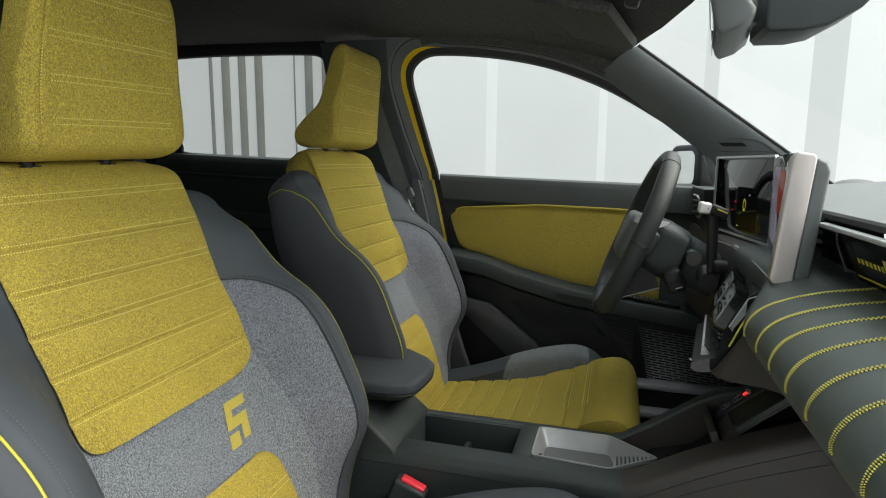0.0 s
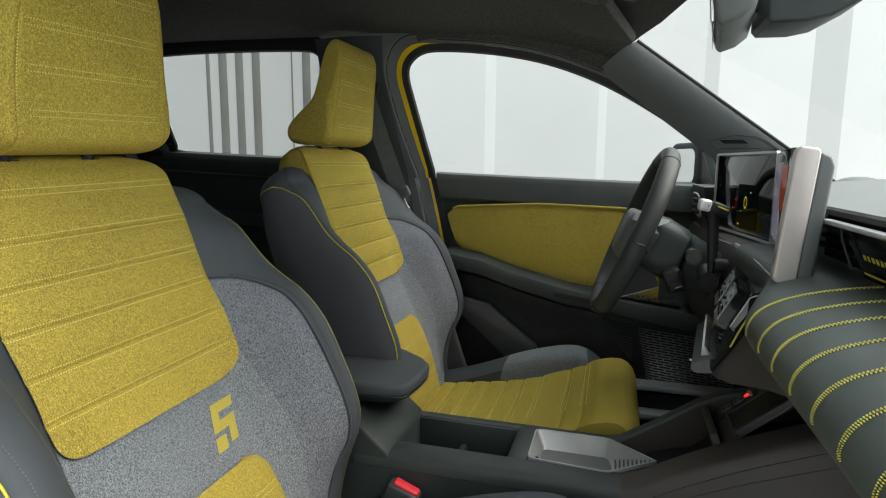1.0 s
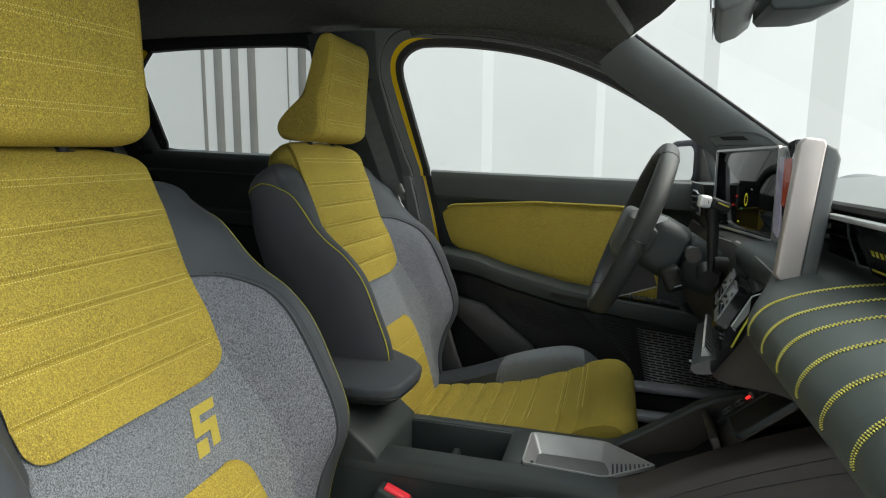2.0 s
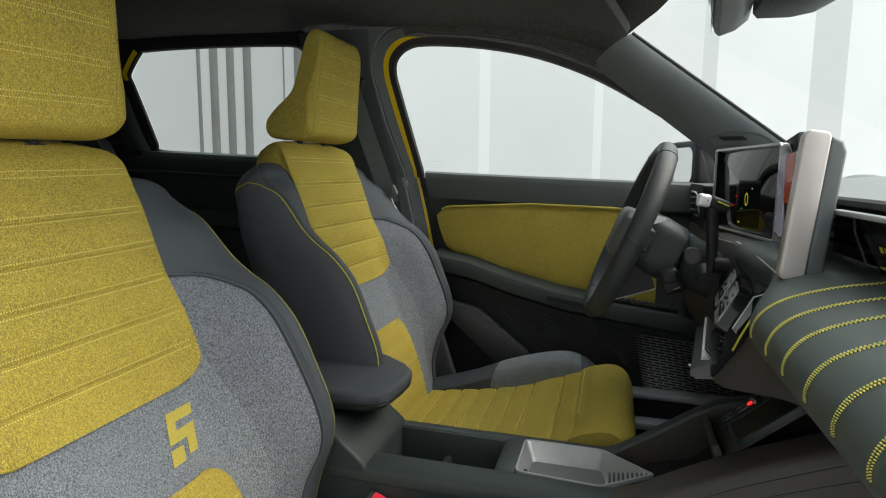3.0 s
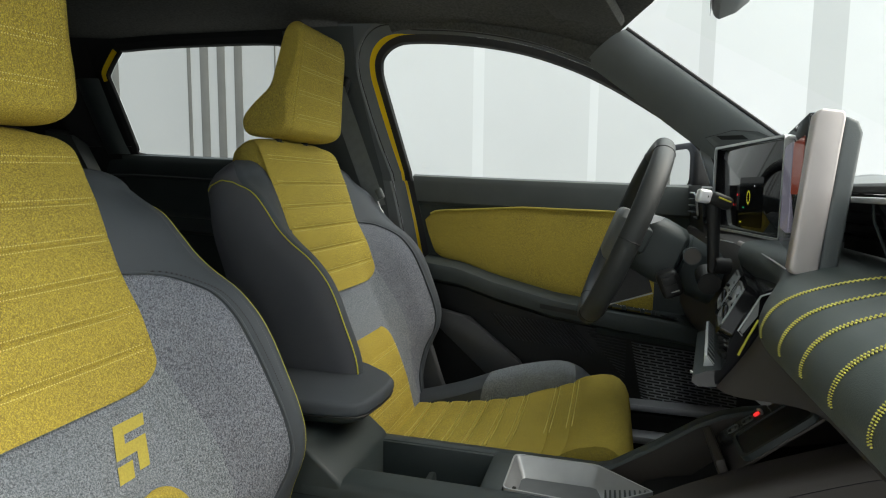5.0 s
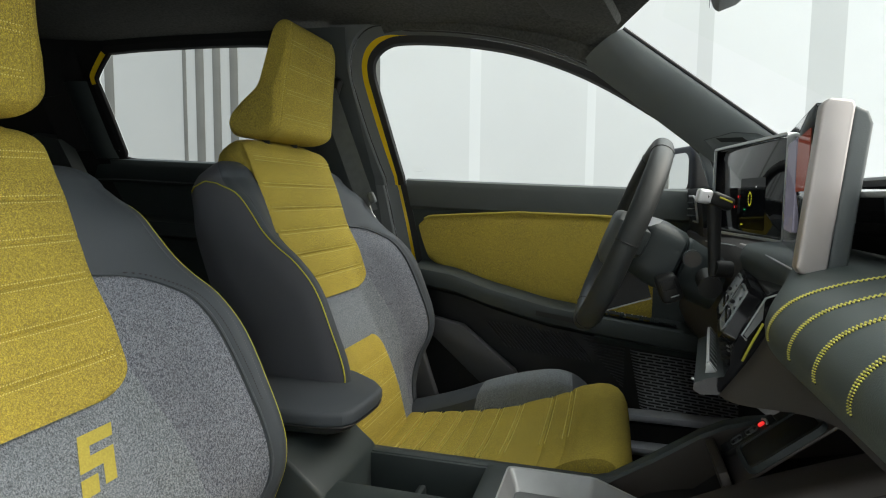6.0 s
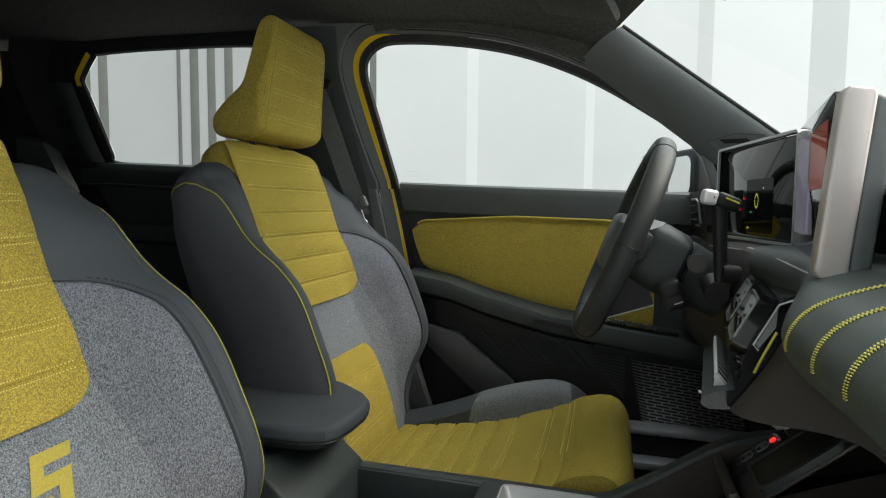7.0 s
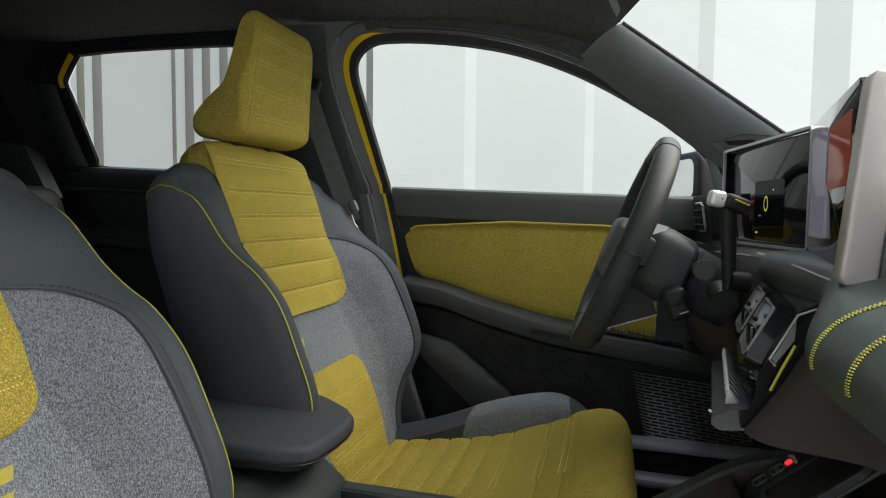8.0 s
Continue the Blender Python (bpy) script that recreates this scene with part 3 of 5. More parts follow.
    # shell behind
    part("back_shell", grid(lambda u, v: tuple(Vector((BX, u * 0.17, BZ)) + EV * v - EN * (0.125 - 0.02 * u * u)), lin(-1, 1, 9), lin(vz(0.50), vz(1.03), 14), PLASTIC, "shell"), backrest)
    # headrest
    prof = refine([(-0.588, 1.184), (-0.581, 1.21), (-0.570, 1.30), (-0.562, 1.368), (-0.567, 1.393), (-0.579, 1.402), (-0.593, 1.397), (-0.602, 1.378),
                   (-0.617, 1.32), (-0.638, 1.266), (-0.672, 1.230), (-0.693, 1.205), (-0.691, 1.184), (-0.673, 1.174), (-0.62, 1.172)], 4)
    cxz = (-0.61, 1.27)

    def hr(s, i):
        x, z = prof[i]
        a = abs(s)
        half = 0.123 - 0.022 * smooth01((z - 1.22) / 0.2)
        k = 0.0
        if a > 0.8:
            k = (1 - math.sqrt(max(0.0, 1 - ((a - 0.8) / 0.2) ** 2))) * 0.020
        k += 0.0030 * math.exp(-((a - 0.845) / 0.012) ** 2)
        d = Vector((cxz[0] - x, cxz[1] - z))
        d.normalize()
        fr = 0.0
        if x > -0.60 and 1.18 < z < 1.40:
            dd = min(abs(z - q) for q in (1.215, 1.262, 1.309, 1.356))
            fr = 0.004 * math.exp(-dd / 0.004)
        return (x + d.x * (k + fr * (1 if a < 0.8 else 0)), half * math.copysign(min(1.0, a * 1.0), s), z + d.y * k)
    rim_s = [0.78, 0.80, 0.82, 0.832, 0.845, 0.858, 0.87, 0.89, 0.92, 0.95, 0.98, 0.995, 1]
    ss = [-a for a in rim_s[::-1]] + lin(-0.7, 0.7, 13) + rim_s
    hverts = [hr(s, i) for s in ss for i in range(len(prof))]
    n = len(prof)
    hf = [(j * n + i, j * n + (i + 1) % n, (j + 1) * n + (i + 1) % n, (j + 1) * n + i) for j in range(len(ss) - 1) for i in range(n)] + [tuple(range(n)), tuple((len(ss) - 1) * n + i for i in range(n))]
    head = part("headrest", mesh_of("headrest", hverts, hf, YELLOW), seat, "mustard cloth headrest with sewn pleats")
    for z in (1.215, 1.262, 1.309, 1.356):
        xf = interp(z, [(1.20, -0.582), (1.30, -0.570), (1.372, -0.562)])
        for dz in (0.0035, -0.0035):
            part("seam", stitch_row(lambda t, z=z, xf=xf, dz=dz: (xf + 0.0005 + dz * 0.1, (2 * t - 1) * 0.092, z + dz), 56, 0.00062, PALETHREAD, "seam"), head)
    for sg in (-1, 1):
        fx = [(1.19, -0.586), (1.20, -0.582), (1.30, -0.570), (1.372, -0.562), (1.40, -0.566)]
        part("side_seam", stitch_row(lambda t, sg=sg: (interp(1.19 + 0.205 * t, fx) - 0.002, sg * (0.103 - 0.018 * smooth01((1.19 + 0.205 * t - 1.22) / 0.2)), 1.19 + 0.205 * t), 60, 0.0008, PALETHREAD, "side"), head)
        part("post", tube([(-0.652, sg * 0.055, 1.14), (-0.645, sg * 0.055, 1.19)], 0.0085, DEEP, "post", 10), seat)
        part("post_guide", box((0.028, 0.034, 0.014), DEEP, 0.004, at=(-0.654, sg * 0.055, 1.160)), seat)
    # cushion
    top_c = [(-0.50, 0.540), (-0.42, 0.552), (-0.23, 0.580), (-0.15, 0.598), (-0.036, 0.640), (0.01, 0.662), (0.045, 0.671)]

    def ctop(x):
        return interp(x, top_c)
    csec = [(x, ctop(x)) for x in lin(-0.50, 0.04, 136)] + [(0.058, 0.670), (0.072, 0.664), (0.083, 0.652), (0.090, 0.635), (0.094, 0.61), (0.094, 0.58), (0.092, 0.54), (0.085, 0.50)]
    cseams = [-0.40, -0.355, -0.31, -0.265, -0.22, -0.175, -0.13, -0.06, -0.02]

    def cush(u, i):
        x, z = csec[i]
        d = min(abs(x - s) for s in cseams) if x < 0.05 else 1
        z -= 0.0050 * math.exp(-d / 0.0060)
        a = abs(u)
        k = max(0.0, (a - 0.75) / 0.25)
        flare = 0.046 * smooth01((x + 0.17) / 0.13) * smooth01((-u - 0.45) / 0.55)      # wider at the front beside the console
        return (x - 0.012 * k * k, u * 0.152 - flare, z - 0.010 * k ** 2 - 0.30 * flare - (0.11 if a > 1.01 else 0) - 0.006 * (1 - a * a) * (1 if x < 0.0 else 0.4))
    cushion = part("cushion", None, seat)
    part("cushion_panel", grid(cush, [-1.02, -1, -0.97, -0.92, -0.85, -0.75] + lin(-0.6, 0.6, 9) + [0.75, 0.85, 0.92, 0.97, 1, 1.02], list(range(len(csec))), YELLOW, "cushion"), cushion, "mustard melange cloth with sewn pleats")
    for s in cseams:
        for dx in (0.0050, -0.0050):
            part("seam", stitch_row(lambda t, s=s, dx=dx: (s + dx, (2 * t - 1) * 0.130, ctop(s + dx) - 0.0012 - 0.006 * (1 - (2 * t - 1) ** 2) * (1 if s < 0 else 0.4)), 80, 0.0012, PALETHREAD, "seam"), cushion)
    bol = [(-0.46, 0.545), (-0.40, 0.560), (-0.30, 0.592), (-0.20, 0.632), (-0.12, 0.656), (-0.06, 0.665), (-0.02, 0.655), (0.01, 0.63), (0.03, 0.59), (0.035, 0.54), (0.03, 0.49)]
    for sg in (-1, 1):
        def cb(k, i, sg=sg):
            x = -0.46 + i * 0.497 / 30
            z = curve(x, bol)
            f = [(0.138, -0.075), (0.146, -0.016), (0.155, -0.009), (0.175, -0.002), (0.20, 0.002), (0.222, -0.002), (0.240, -0.012), (0.252, -0.035), (0.256, -0.08), (0.25, -0.18)][int(k)]
            return (x - (0.012 if k > 6 else 0), sg * f[0], z + f[1] * (1 - 0.5 * smooth01((x - 0.0) / 0.03)) - (0.062 if sg < 0 else 0))
        part("cushion_bolster", grid(cb, list(range(10)), list(range(31)), LEATHER, "cb"), cushion, "black leather cushion bolster")

        def cg(k, t, sg=sg):
            u, dz = [(0.138, -0.066), (0.142, -0.032), (0.147, -0.011), (0.158, -0.001), (0.175, 0.0045), (0.192, 0.0065), (0.208, 0.0055)][int(k)]
            x = -0.245 + 0.004 * k + (0.226 - 0.006 * k) * t
            return (x, sg * u, curve(x, bol) + dz - (0.062 if sg < 0 else 0))
        part("cushion_side_panel", grid(cg, list(range(4 if FULL or sg < 0 else 6)), lin(0, 1, 17), GREY, "cg"), cushion, "grey melange cloth")
    part("cushion_base", box((0.50, 0.44, 0.16), PLASTIC, 0.03, at=(-0.19, 0, 0.43)), seat)
    if not FULL:
        part("recliner_cover", prism([(-0.470, 0.545), (-0.448, 0.600), (-0.432, 0.676), (-0.400, 0.686), (-0.372, 0.600), (-0.352, 0.545)], 0.022, BRACEM, Matrix(((1, 0, 0, 0), (0, 0, 1, 0.236), (0, 1, 0, 0), (0, 0, 0, 1))), 0.006, seg=3), seat, "dark plastic hinge cover")
    part("seat_rail", box((0.56, 0.04, 0.06), DEEP, 0.004, at=(-0.17, -0.20, 0.32)), seat)
    part("seat_rail", box((0.56, 0.04, 0.06), DEEP, 0.004, at=(-0.17, 0.20, 0.32)), seat)
    return seat


driver_seat = front_seat()
driver_seat.matrix_basis = pose(-0.003, 0.342, 0)
lean = Matrix.Translation((BX, 0, BZ)) @ pose(0, 0, 0, 1.6, -2.06, -0.43) @ Matrix.Translation((-BX, 0, -BZ))
FULL.append(0.032)
passenger_seat = front_seat()
passenger_seat.matrix_basis = Matrix.Translation((0.0132, -0.3850, -0.0248)) @ lean
for ob in passenger_seat.children:
    if ob.name.startswith(("cushion", "seat_rail")):
        ob.matrix_basis = lean.inverted() @ Matrix.Translation((0, 0, 0.026))      # only the backrest leans further
    elif ob.name.startswith("headrest"):
        ob.matrix_basis = Matrix.Translation((0, 0.022, 0))


def emblem(seat, u0, z0=0.752):
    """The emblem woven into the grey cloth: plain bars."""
    rest = next(o for o in seat.children if o.name.startswith("backrest"))
    for pts in ([(0, 1), (1, 1), (1, 0.78), (0.32, 0.78), (0.32, 0.62), (1, 0.62), (1, 0.06), (0.66, 0.06), (0.66, 0.40), (0, 0.40)], [(0, 0.30), (0.48, 0.30), (0.48, 0), (0, 0)]):
        part("emblem_bar", mesh_of("bar", [back(u0 + 0.044 * a + 0.022 * b, vz(z0 + 0.058 * b), 0.0012) for a, b in pts], [tuple(range(len(pts)))], PIPE_CLOTH, False), rest, "plain mustard bar woven into the cloth")


emblem(driver_seat, -0.120)
emblem(passenger_seat, 0.052, 0.770)
tagged(passenger_seat, "front passenger seat in mustard and grey cloth beside the open doorway")
# ---- doors, pillars, roof ----
BELT = [(-1.50, 1.165), (-1.385, 1.165), (-1.138, 1.153), (-0.80, 1.140), (-0.62, 1.115), (-0.515, 1.108), (-0.285, 1.099), (0.047, 1.088), (0.20, 1.082), (0.33, 1.078), (0.6, 1.07)]
ARM = [(-0.60, 0.90), (-0.397, 0.871), (-0.30, 0.840), (-0.142, 0.802), (0.022, 0.779), (0.246, 0.752), (0.5, 0.73)]


def door_section(x):
    b, a = interp(x, BELT), interp(x, ARM)
    return [(0.745, b - 0.002), (0.722, b + 0.001), (0.706, b - 0.004), (0.699, b - 0.02), (0.702, b - 0.072), (0.712, b - 0.080), (0.716, b - 0.09), (0.716, a + 0.004),
            (0.700, a), (0.672, a - 0.004), (0.657, a - 0.012), (0.653, a - 0.025), (0.657, a - 0.052), (0.668, a - 0.060), (0.705, a - 0.066), (0.715, a - 0.075),
            (0.705, 0.60), (0.69, 0.50), (0.69, 0.36)]


def door_place(k, x):
    y, z = door_section(x)[int(k)]
    e = interp(z, [(0.3, -0.40), (0.867, -0.447), (0.981, -0.470), (1.087, -0.491), (1.12, -0.498)])
    return (e + (x + 0.5) * (0.60 - e) / 1.10, y + (0.012 if x < -0.499 else 0.0), z)


DOOR_X = [-0.5, -0.497, -0.49] + lin(-0.48, 0.60, 58)
part("belt_panel", grid(door_place, list(range(6)), DOOR_X, PILLARB, "belt"), front, "charcoal moulded belt panel")
part("panel", grid(door_place, list(range(5, 15)), DOOR_X, PLASTIC, "panel"), front, "black moulded door panel")
# blacker than the panel above: the shade low in the door is painted in
part("pocket_panel", grid(door_place, list(range(14, 19)), DOOR_X, DEEP, "panel"), front, "black lower door panel, shade put into its colour")


def insert(s, t):
    x = -0.455 + 0.60 * t
    top = interp(x, [(-0.46, 1.000), (-0.42, 1.008), (-0.19, 1.021), (0.04, 1.015), (0.15, 1.0)])
    bot = interp(x, ARM) + 0.004
    if t < 0.06:
        top -= 0.018 * (1 - t / 0.06) ** 2
        bot += 0.012 * (1 - t / 0.06) ** 2
    x += 0.030 * (1 - s) * (1 - t)
    z = bot + (top - bot) * s
    return (x, 0.708 - 0.010 * math.sin(math.pi * s) ** 0.5 - (0.004 if s > 0.95 else 0), z)


part("insert", grid(insert, lin(0, 1, 21), [0, 0.01, 0.02, 0.035, 0.05, 0.07] + lin(0.1, 1, 28), YELLOW, "insert"), front, "mustard melange cloth insert")
part("insert_edge", tube([Vector(insert(1.0, t)) + Vector((0, -0.006, 0.001)) for t in [0.03, 0.05, 0.07] + lin(0.1, 1, 24)], 0.0032, PIPE_CLOTH, "edge", 8), front, "mustard cloth edge roll")
# pillars
for sgn, nm in ((1, "north"), (-1, "south")):
    bp = thing("pillar_b_" + nm, "dark grey trim of the middle door pillar", "pillar", kind="structure")
    part("trim", grid(lambda s, z, sgn=sgn: side(interp(z, [(0.3, -0.53), (0.9, -0.545), (1.104, -0.575), (1.22, -0.592), (1.38, -0.61), (1.47, -0.60)]) * (1 - s) + s * -0.80, z, 0.03 + 0.016 * math.sin(math.pi * s) + SIDE_K * max(0.0, 1.085 - z), sgn),
         lin(0, 1, 9), lin(0.3, 1.47, 14), PILLARB, "trim"), bp)
    rp = thing("rear_side_panel_" + nm, "black rear door panel below the window", "door panel", kind="structure")
    part("panel", grid(lambda k, x, sgn=sgn: (x, sgn * [0.735, 0.70, 0.672, 0.664, 0.668, 0.684, 0.690, 0.680, 0.655, 0.652, 0.690, 0.70][int(k)], interp(x, BELT) + [0.0, 0.004, -0.002, -0.020, -0.058, -0.070, -0.165, -0.176, -0.182, -0.220, -0.235, -0.8][int(k)]), list(range(12)), lin(-1.95, -0.70, 10), PLASTIC, "panel"), rp, "black moulded door panel")
    part("trim_line", tube([(x, sgn * 0.672, interp(x, BELT) - 0.062) for x in lin(-1.9, -0.72, 8)], 0.0022, PILLAR, "line"), rp)
    cp = thing("pillar_c_" + nm, "dark trim of the rear roof pillar", "pillar", kind="structure")
    part("trim", grid(lambda s, z, sgn=sgn: side(-1.435 - 0.55 * s, z, 0.035 + 0.10 * s * s, sgn), lin(0, 1, 6), lin(1.1, 1.47, 5), DEEP, "trim"), cp)
    part("door_edge", grid(lambda s, t, sgn=sgn: side(-1.392 - 0.030 * t ** 0.6 - 0.105 * s, 1.165 + 0.215 * t, 0.026 + 0.03 * math.sin(math.pi * (0.15 + 0.85 * s)), sgn), lin(0, 1, 9), lin(0, 1, 8), PLASTIC, "edge"), cp, "black door edge beside the rear window")
    part("quarter_trim", mesh_of("quarter", [(x, sgn * y, z) for x, y, z in ((-1.66, 0.60, 1.235), (-1.560, 0.60, 1.218), (-1.475, 0.60, 1.075), (-1.50, 0.60, 0.98), (-1.66, 0.60, 0.98), (-1.66, 0.63, 1.25), (-1.55, 0.63, 1.23), (-1.46, 0.63, 1.075))], [(0, 1, 2, 3, 4), (0, 5, 6, 1), (1, 6, 7, 2)], PILLARB, False), cp, "dark grey trim behind the rear seat")

# roof lining
XH = [(0.0, 0.150), (0.2, 0.138), (0.40, 0.097), (0.53, 0.056), (0.58, 0.03), (0.62, -0.03)]


def roof(s, y):
    x0 = interp(abs(y), XH)
    x = x0 + (-1.95 - x0) * s
    a = abs(y) / 0.62
    edge_z = interp(x, [(-1.9, 1.47), (-1.2, 1.475), (-0.5, 1.455), (-0.3, 1.442), (-0.1, 1.405), (0.0, 1.375), (0.05, 1.42)])
    mid_z = 1.505 - 0.075 * math.exp(-s * 9)
    return (x, y, mid_z + (edge_z - mid_z) * a ** 5)


lining = part("ceiling", grid(roof, [0, 0.005, 0.01, 0.02, 0.035, 0.05, 0.07] + lin(0.1, 1, 28), lin(-0.62, 0.62, 41), LINING, "ceiling"))
tagged(lining, "dark grey cloth headliner of the car", "ceiling", kind="structure")
outer = part("roof", grid(lambda x, y: (x, y, 1.545 - 0.06 * (y / 0.66) ** 4 - 0.35 * max(0, (x + 0.25)) ** 2), lin(-2.0, 0.05, 12), lin(-0.66, 0.66, 9), PAINT, "roof"))
tagged(outer, "yellow painted steel roof of the car", "car roof", kind="structure")
for sgn, nm in ((1, "north"), (-1, "south")):
    ap = thing("pillar_a_" + nm, "dark grey trim of the windscreen pillar", "pillar", kind="structure")
    PA0, PA1 = Vector((0.052, 0.566, 1.424)), Vector((0.60, 0.66, 1.035))
    PB0, PB1 = Vector((-0.035, 0.606, 1.364)), Vector((0.36, 0.70, 1.070))

    def apil(k, t, sgn=sgn, lift=0.0):
        p = PA0.lerp(PA1, t).lerp(PB0.lerp(PB1, t), k / 8)
        b = math.sin(math.pi * k / 8) ** 0.7
        return (p.x, sgn * (p.y - 0.020 * b - lift), p.z + 0.006 * b + lift * 0.3)
    part("trim", grid(apil, lin(0, 8, 17), lin(0, 1, 16), PILLAR, "trim"), ap)
    part("screen_edge", tube([Vector(apil(0, t)) + Vector((0.001, 0, 0.002)) for t in lin(0, 1, 8)], 0.004, RUBBER, "edge"), ap)
    if sgn > 0:
        part("speaker_cover", mesh_of("cover", [apil(k, t, 1, 0.0025) for k, t in ((1.6, 0.585), (1.2, 0.610), (1.2, 0.76), (6.6, 0.76), (7.0, 0.70), (6.6, 0.605), (3.6, 0.575))], [tuple(range(7))], PILLAR), ap, "small cover set into the trim")
        part("clip", mesh_of("clip", [apil(k, t, 1, 0.0042) for k, t in ((3.4, 0.607), (3.4, 0.634), (5.6, 0.630), (5.6, 0.603))], [(0, 1, 2, 3)], DEEP), ap)
        part("line", tube([apil(k, 0.665, 1, 0.003) for k in (1.3, 2.5, 4, 6.7)], 0.0006, DEEP, "line"), ap)
        part("cover_edge", tube([apil(k, t, 1, 0.0025) for k, t in ((1.6, 0.585), (1.2, 0.610), (1.2, 0.76), (6.6, 0.76), (7.0, 0.70), (6.6, 0.605), (3.6, 0.575))], 0.0006, DEEP, "e", closed=True), ap)
# sun visors
for yv in (0.30, -0.30):
    vis = thing("sun_visor", "dark grey sun visor folded against the roof", "sun visor", "sun visors")
    part("panel", box((0.150, 0.34, 0.026), LINING, 0.012, at=(0, 0, 0)), vis, at=pose(-0.050, yv, 1.4265, 0, 14, -9 if yv > 0 else 9))
    part("pivot", box((0.025, 0.03, 0.02), DEEP, 0.006), vis, at=pose(0.03, yv - 0.185, 1.415, 0, 12, 0))
lamp = thing("reading_lamp", "small dark reading lamp in the headliner", "lamp")
part("lens", box((0.022, 0.10, 0.01), DEEP, 0.003), lamp, at=pose(-0.158, 0.15, 1.466, 0, 12, 0))

# floor and ends of the car
part("floor", grid(lambda x, y: (x, y, 0.30), lin(-2.0, 0.9, 6), lin(-0.72, 0.72, 5), CARPET, "floor"))
tagged(bpy.data.objects["floor"], "black carpet on the car floor", "floor", kind="structure")
part("wall_rear", grid(lambda y, z: (-1.98, y, z), lin(-0.72, 0.72, 4), lin(0.3, 1.5, 4), DEEP, "rear"))
tagged(bpy.data.objects["wall_rear"], "dark inside of the tailgate", "tailgate", kind="structure")
part("wall_front", grid(lambda y, z: (0.86, y, z), lin(-0.72, 0.72, 4), lin(0.3, 1.06, 4), DEEP, "bulkhead"))
tagged(bpy.data.objects["wall_front"], "black bulkhead behind the dashboard", "bulkhead", kind="structure")
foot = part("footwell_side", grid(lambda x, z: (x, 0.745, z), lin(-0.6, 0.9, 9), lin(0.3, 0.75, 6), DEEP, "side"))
tagged(foot, "black side trim of the footwell", "trim", kind="structure")
SILLM = mat("grey sill plastic", (0.40, 0.41, 0.44), 0.38, 0.2, (0.45, 0.46, 0.49), 20, 0.1, 500)
sill = thing("door_sill", "grey and black moulded door sill", "sill", kind="structure")
part("step", box((0.80, 0.05, 0.018), SILLM, 0.006, at=(0.22, 0.662, 0.538)), sill)
part("carrier", box((0.80, 0.04, 0.16), DEEP, 0.006, at=(0.22, 0.672, 0.44)), sill)
part("tread", box((0.60, 0.06, 0.02), SILLM, 0.006, at=(0.22, 0.640, 0.468)), sill)

# ---- dashboard ----
dash = thing("dashboard", "black dashboard with a padded leather roll and yellow stitching", "dashboard")
ROLL = [(0.40, 1.006), (0.335, 1.006), (0.295, 1.002), (0.255, 0.9955), (0.221, 0.986), (0.196, 0.9745), (0.181, 0.960), (0.175, 0.943), (0.180, 0.926), (0.192, 0.914), (0.215, 0.905)]
ROLL2 = [(0.42, 0.995), (0.37, 0.998), (0.30, 0.998), (0.265, 0.998), (0.245, 0.996), (0.235, 0.992), (0.230, 0.984), (0.228, 0.974), (0.229, 0.965), (0.231, 0.956), (0.236, 0.945)]


def roll(k, y):
    b = smooth01((y + 0.225) / 0.17)
    p = [curve(k, [(j, r[j][c]) for j in range(11)]) for r in (ROLL, ROLL2) for c in (0, 1)]
    return (p[0] * (1 - b) + p[2] * b, y, p[1] * (1 - b) + p[3] * b)


part("pad", grid(roll, lin(0, 10, 41), lin(-0.71, -0.25, 10) + lin(-0.235, 0.17, 20), PADLEATHER, "pad"), dash, "black leather padded roll")
STITCH_Y = (-0.228, -0.291, -0.349, -0.410, -0.470, -0.528, -0.585, -0.643)
for y0 in STITCH_Y:
    part("stitching", joined([stitch_row(lambda t, y0=y0, d=d: tuple(Vector(roll(0.9 + 6.5 * min(1.0, t + (0.004 if d > 0 else 0.0)), y0 + d)) + Vector((-0.0008, 0, 0.0008))), 62, 0.00085, THREAD, "st", 0.22) for d in (0.0020, -0.0020)], "stitching"), dash, "yellow double stitching")
    part("fold", tube([tuple(Vector(roll(0.9 + 6.5 * t, y0)) + Vector((0.0005, 0, 0))) for t in lin(0, 1, 30)], 0.0012, DEEP, "fold"), dash)


def knee(t, y):
    """The panel below the roll, from the centre stack's edge outwards."""
    b = smooth01((y + 0.30) / 0.23)
    r = roll(10, y)
    up = Vector((r[0], y, r[2])).lerp(Vector((0.228, y, 0.955)), b)
    lo = Vector((0.215, y, 0.885)).lerp(Vector((0.165, y, 0.838)), b)
    far = Vector((0.45, y, 0.875)).lerp(Vector((0.45, y, 0.850)), b)
    p = up.lerp(lo, t) if t <= 1 else lo.lerp(far, t - 1)
    if t <= 1:
        p.x += 0.006 * math.sin(math.pi * t)
    return tuple(p)


part("knee_panel", grid(knee, lin(0, 1, 10) + lin(1.1, 2, 6), lin(-0.71, -0.35, 8) + lin(-0.33, -0.078, 14), BROWN, "knee"), dash, "dark brown-black lower dashboard panel")
part("footwell_cover", grid(lambda s, y: (0.45 + 0.2 * s, y, 0.86 - 0.54 * s), lin(0, 1, 4), lin(-0.71, 0.155, 4), DEEP, "cover"), dash)
part("top", grid(lambda s, y: (0.283 + 0.56 * s, y, 1.082 + 0.030 * math.sin(s * 1.9) - 0.05 * max(0, abs(y) - 0.5)), lin(0, 1, 10), lin(-0.71, 0.71, 15), PILLAR, "top"), dash, "grey grained dashboard top")
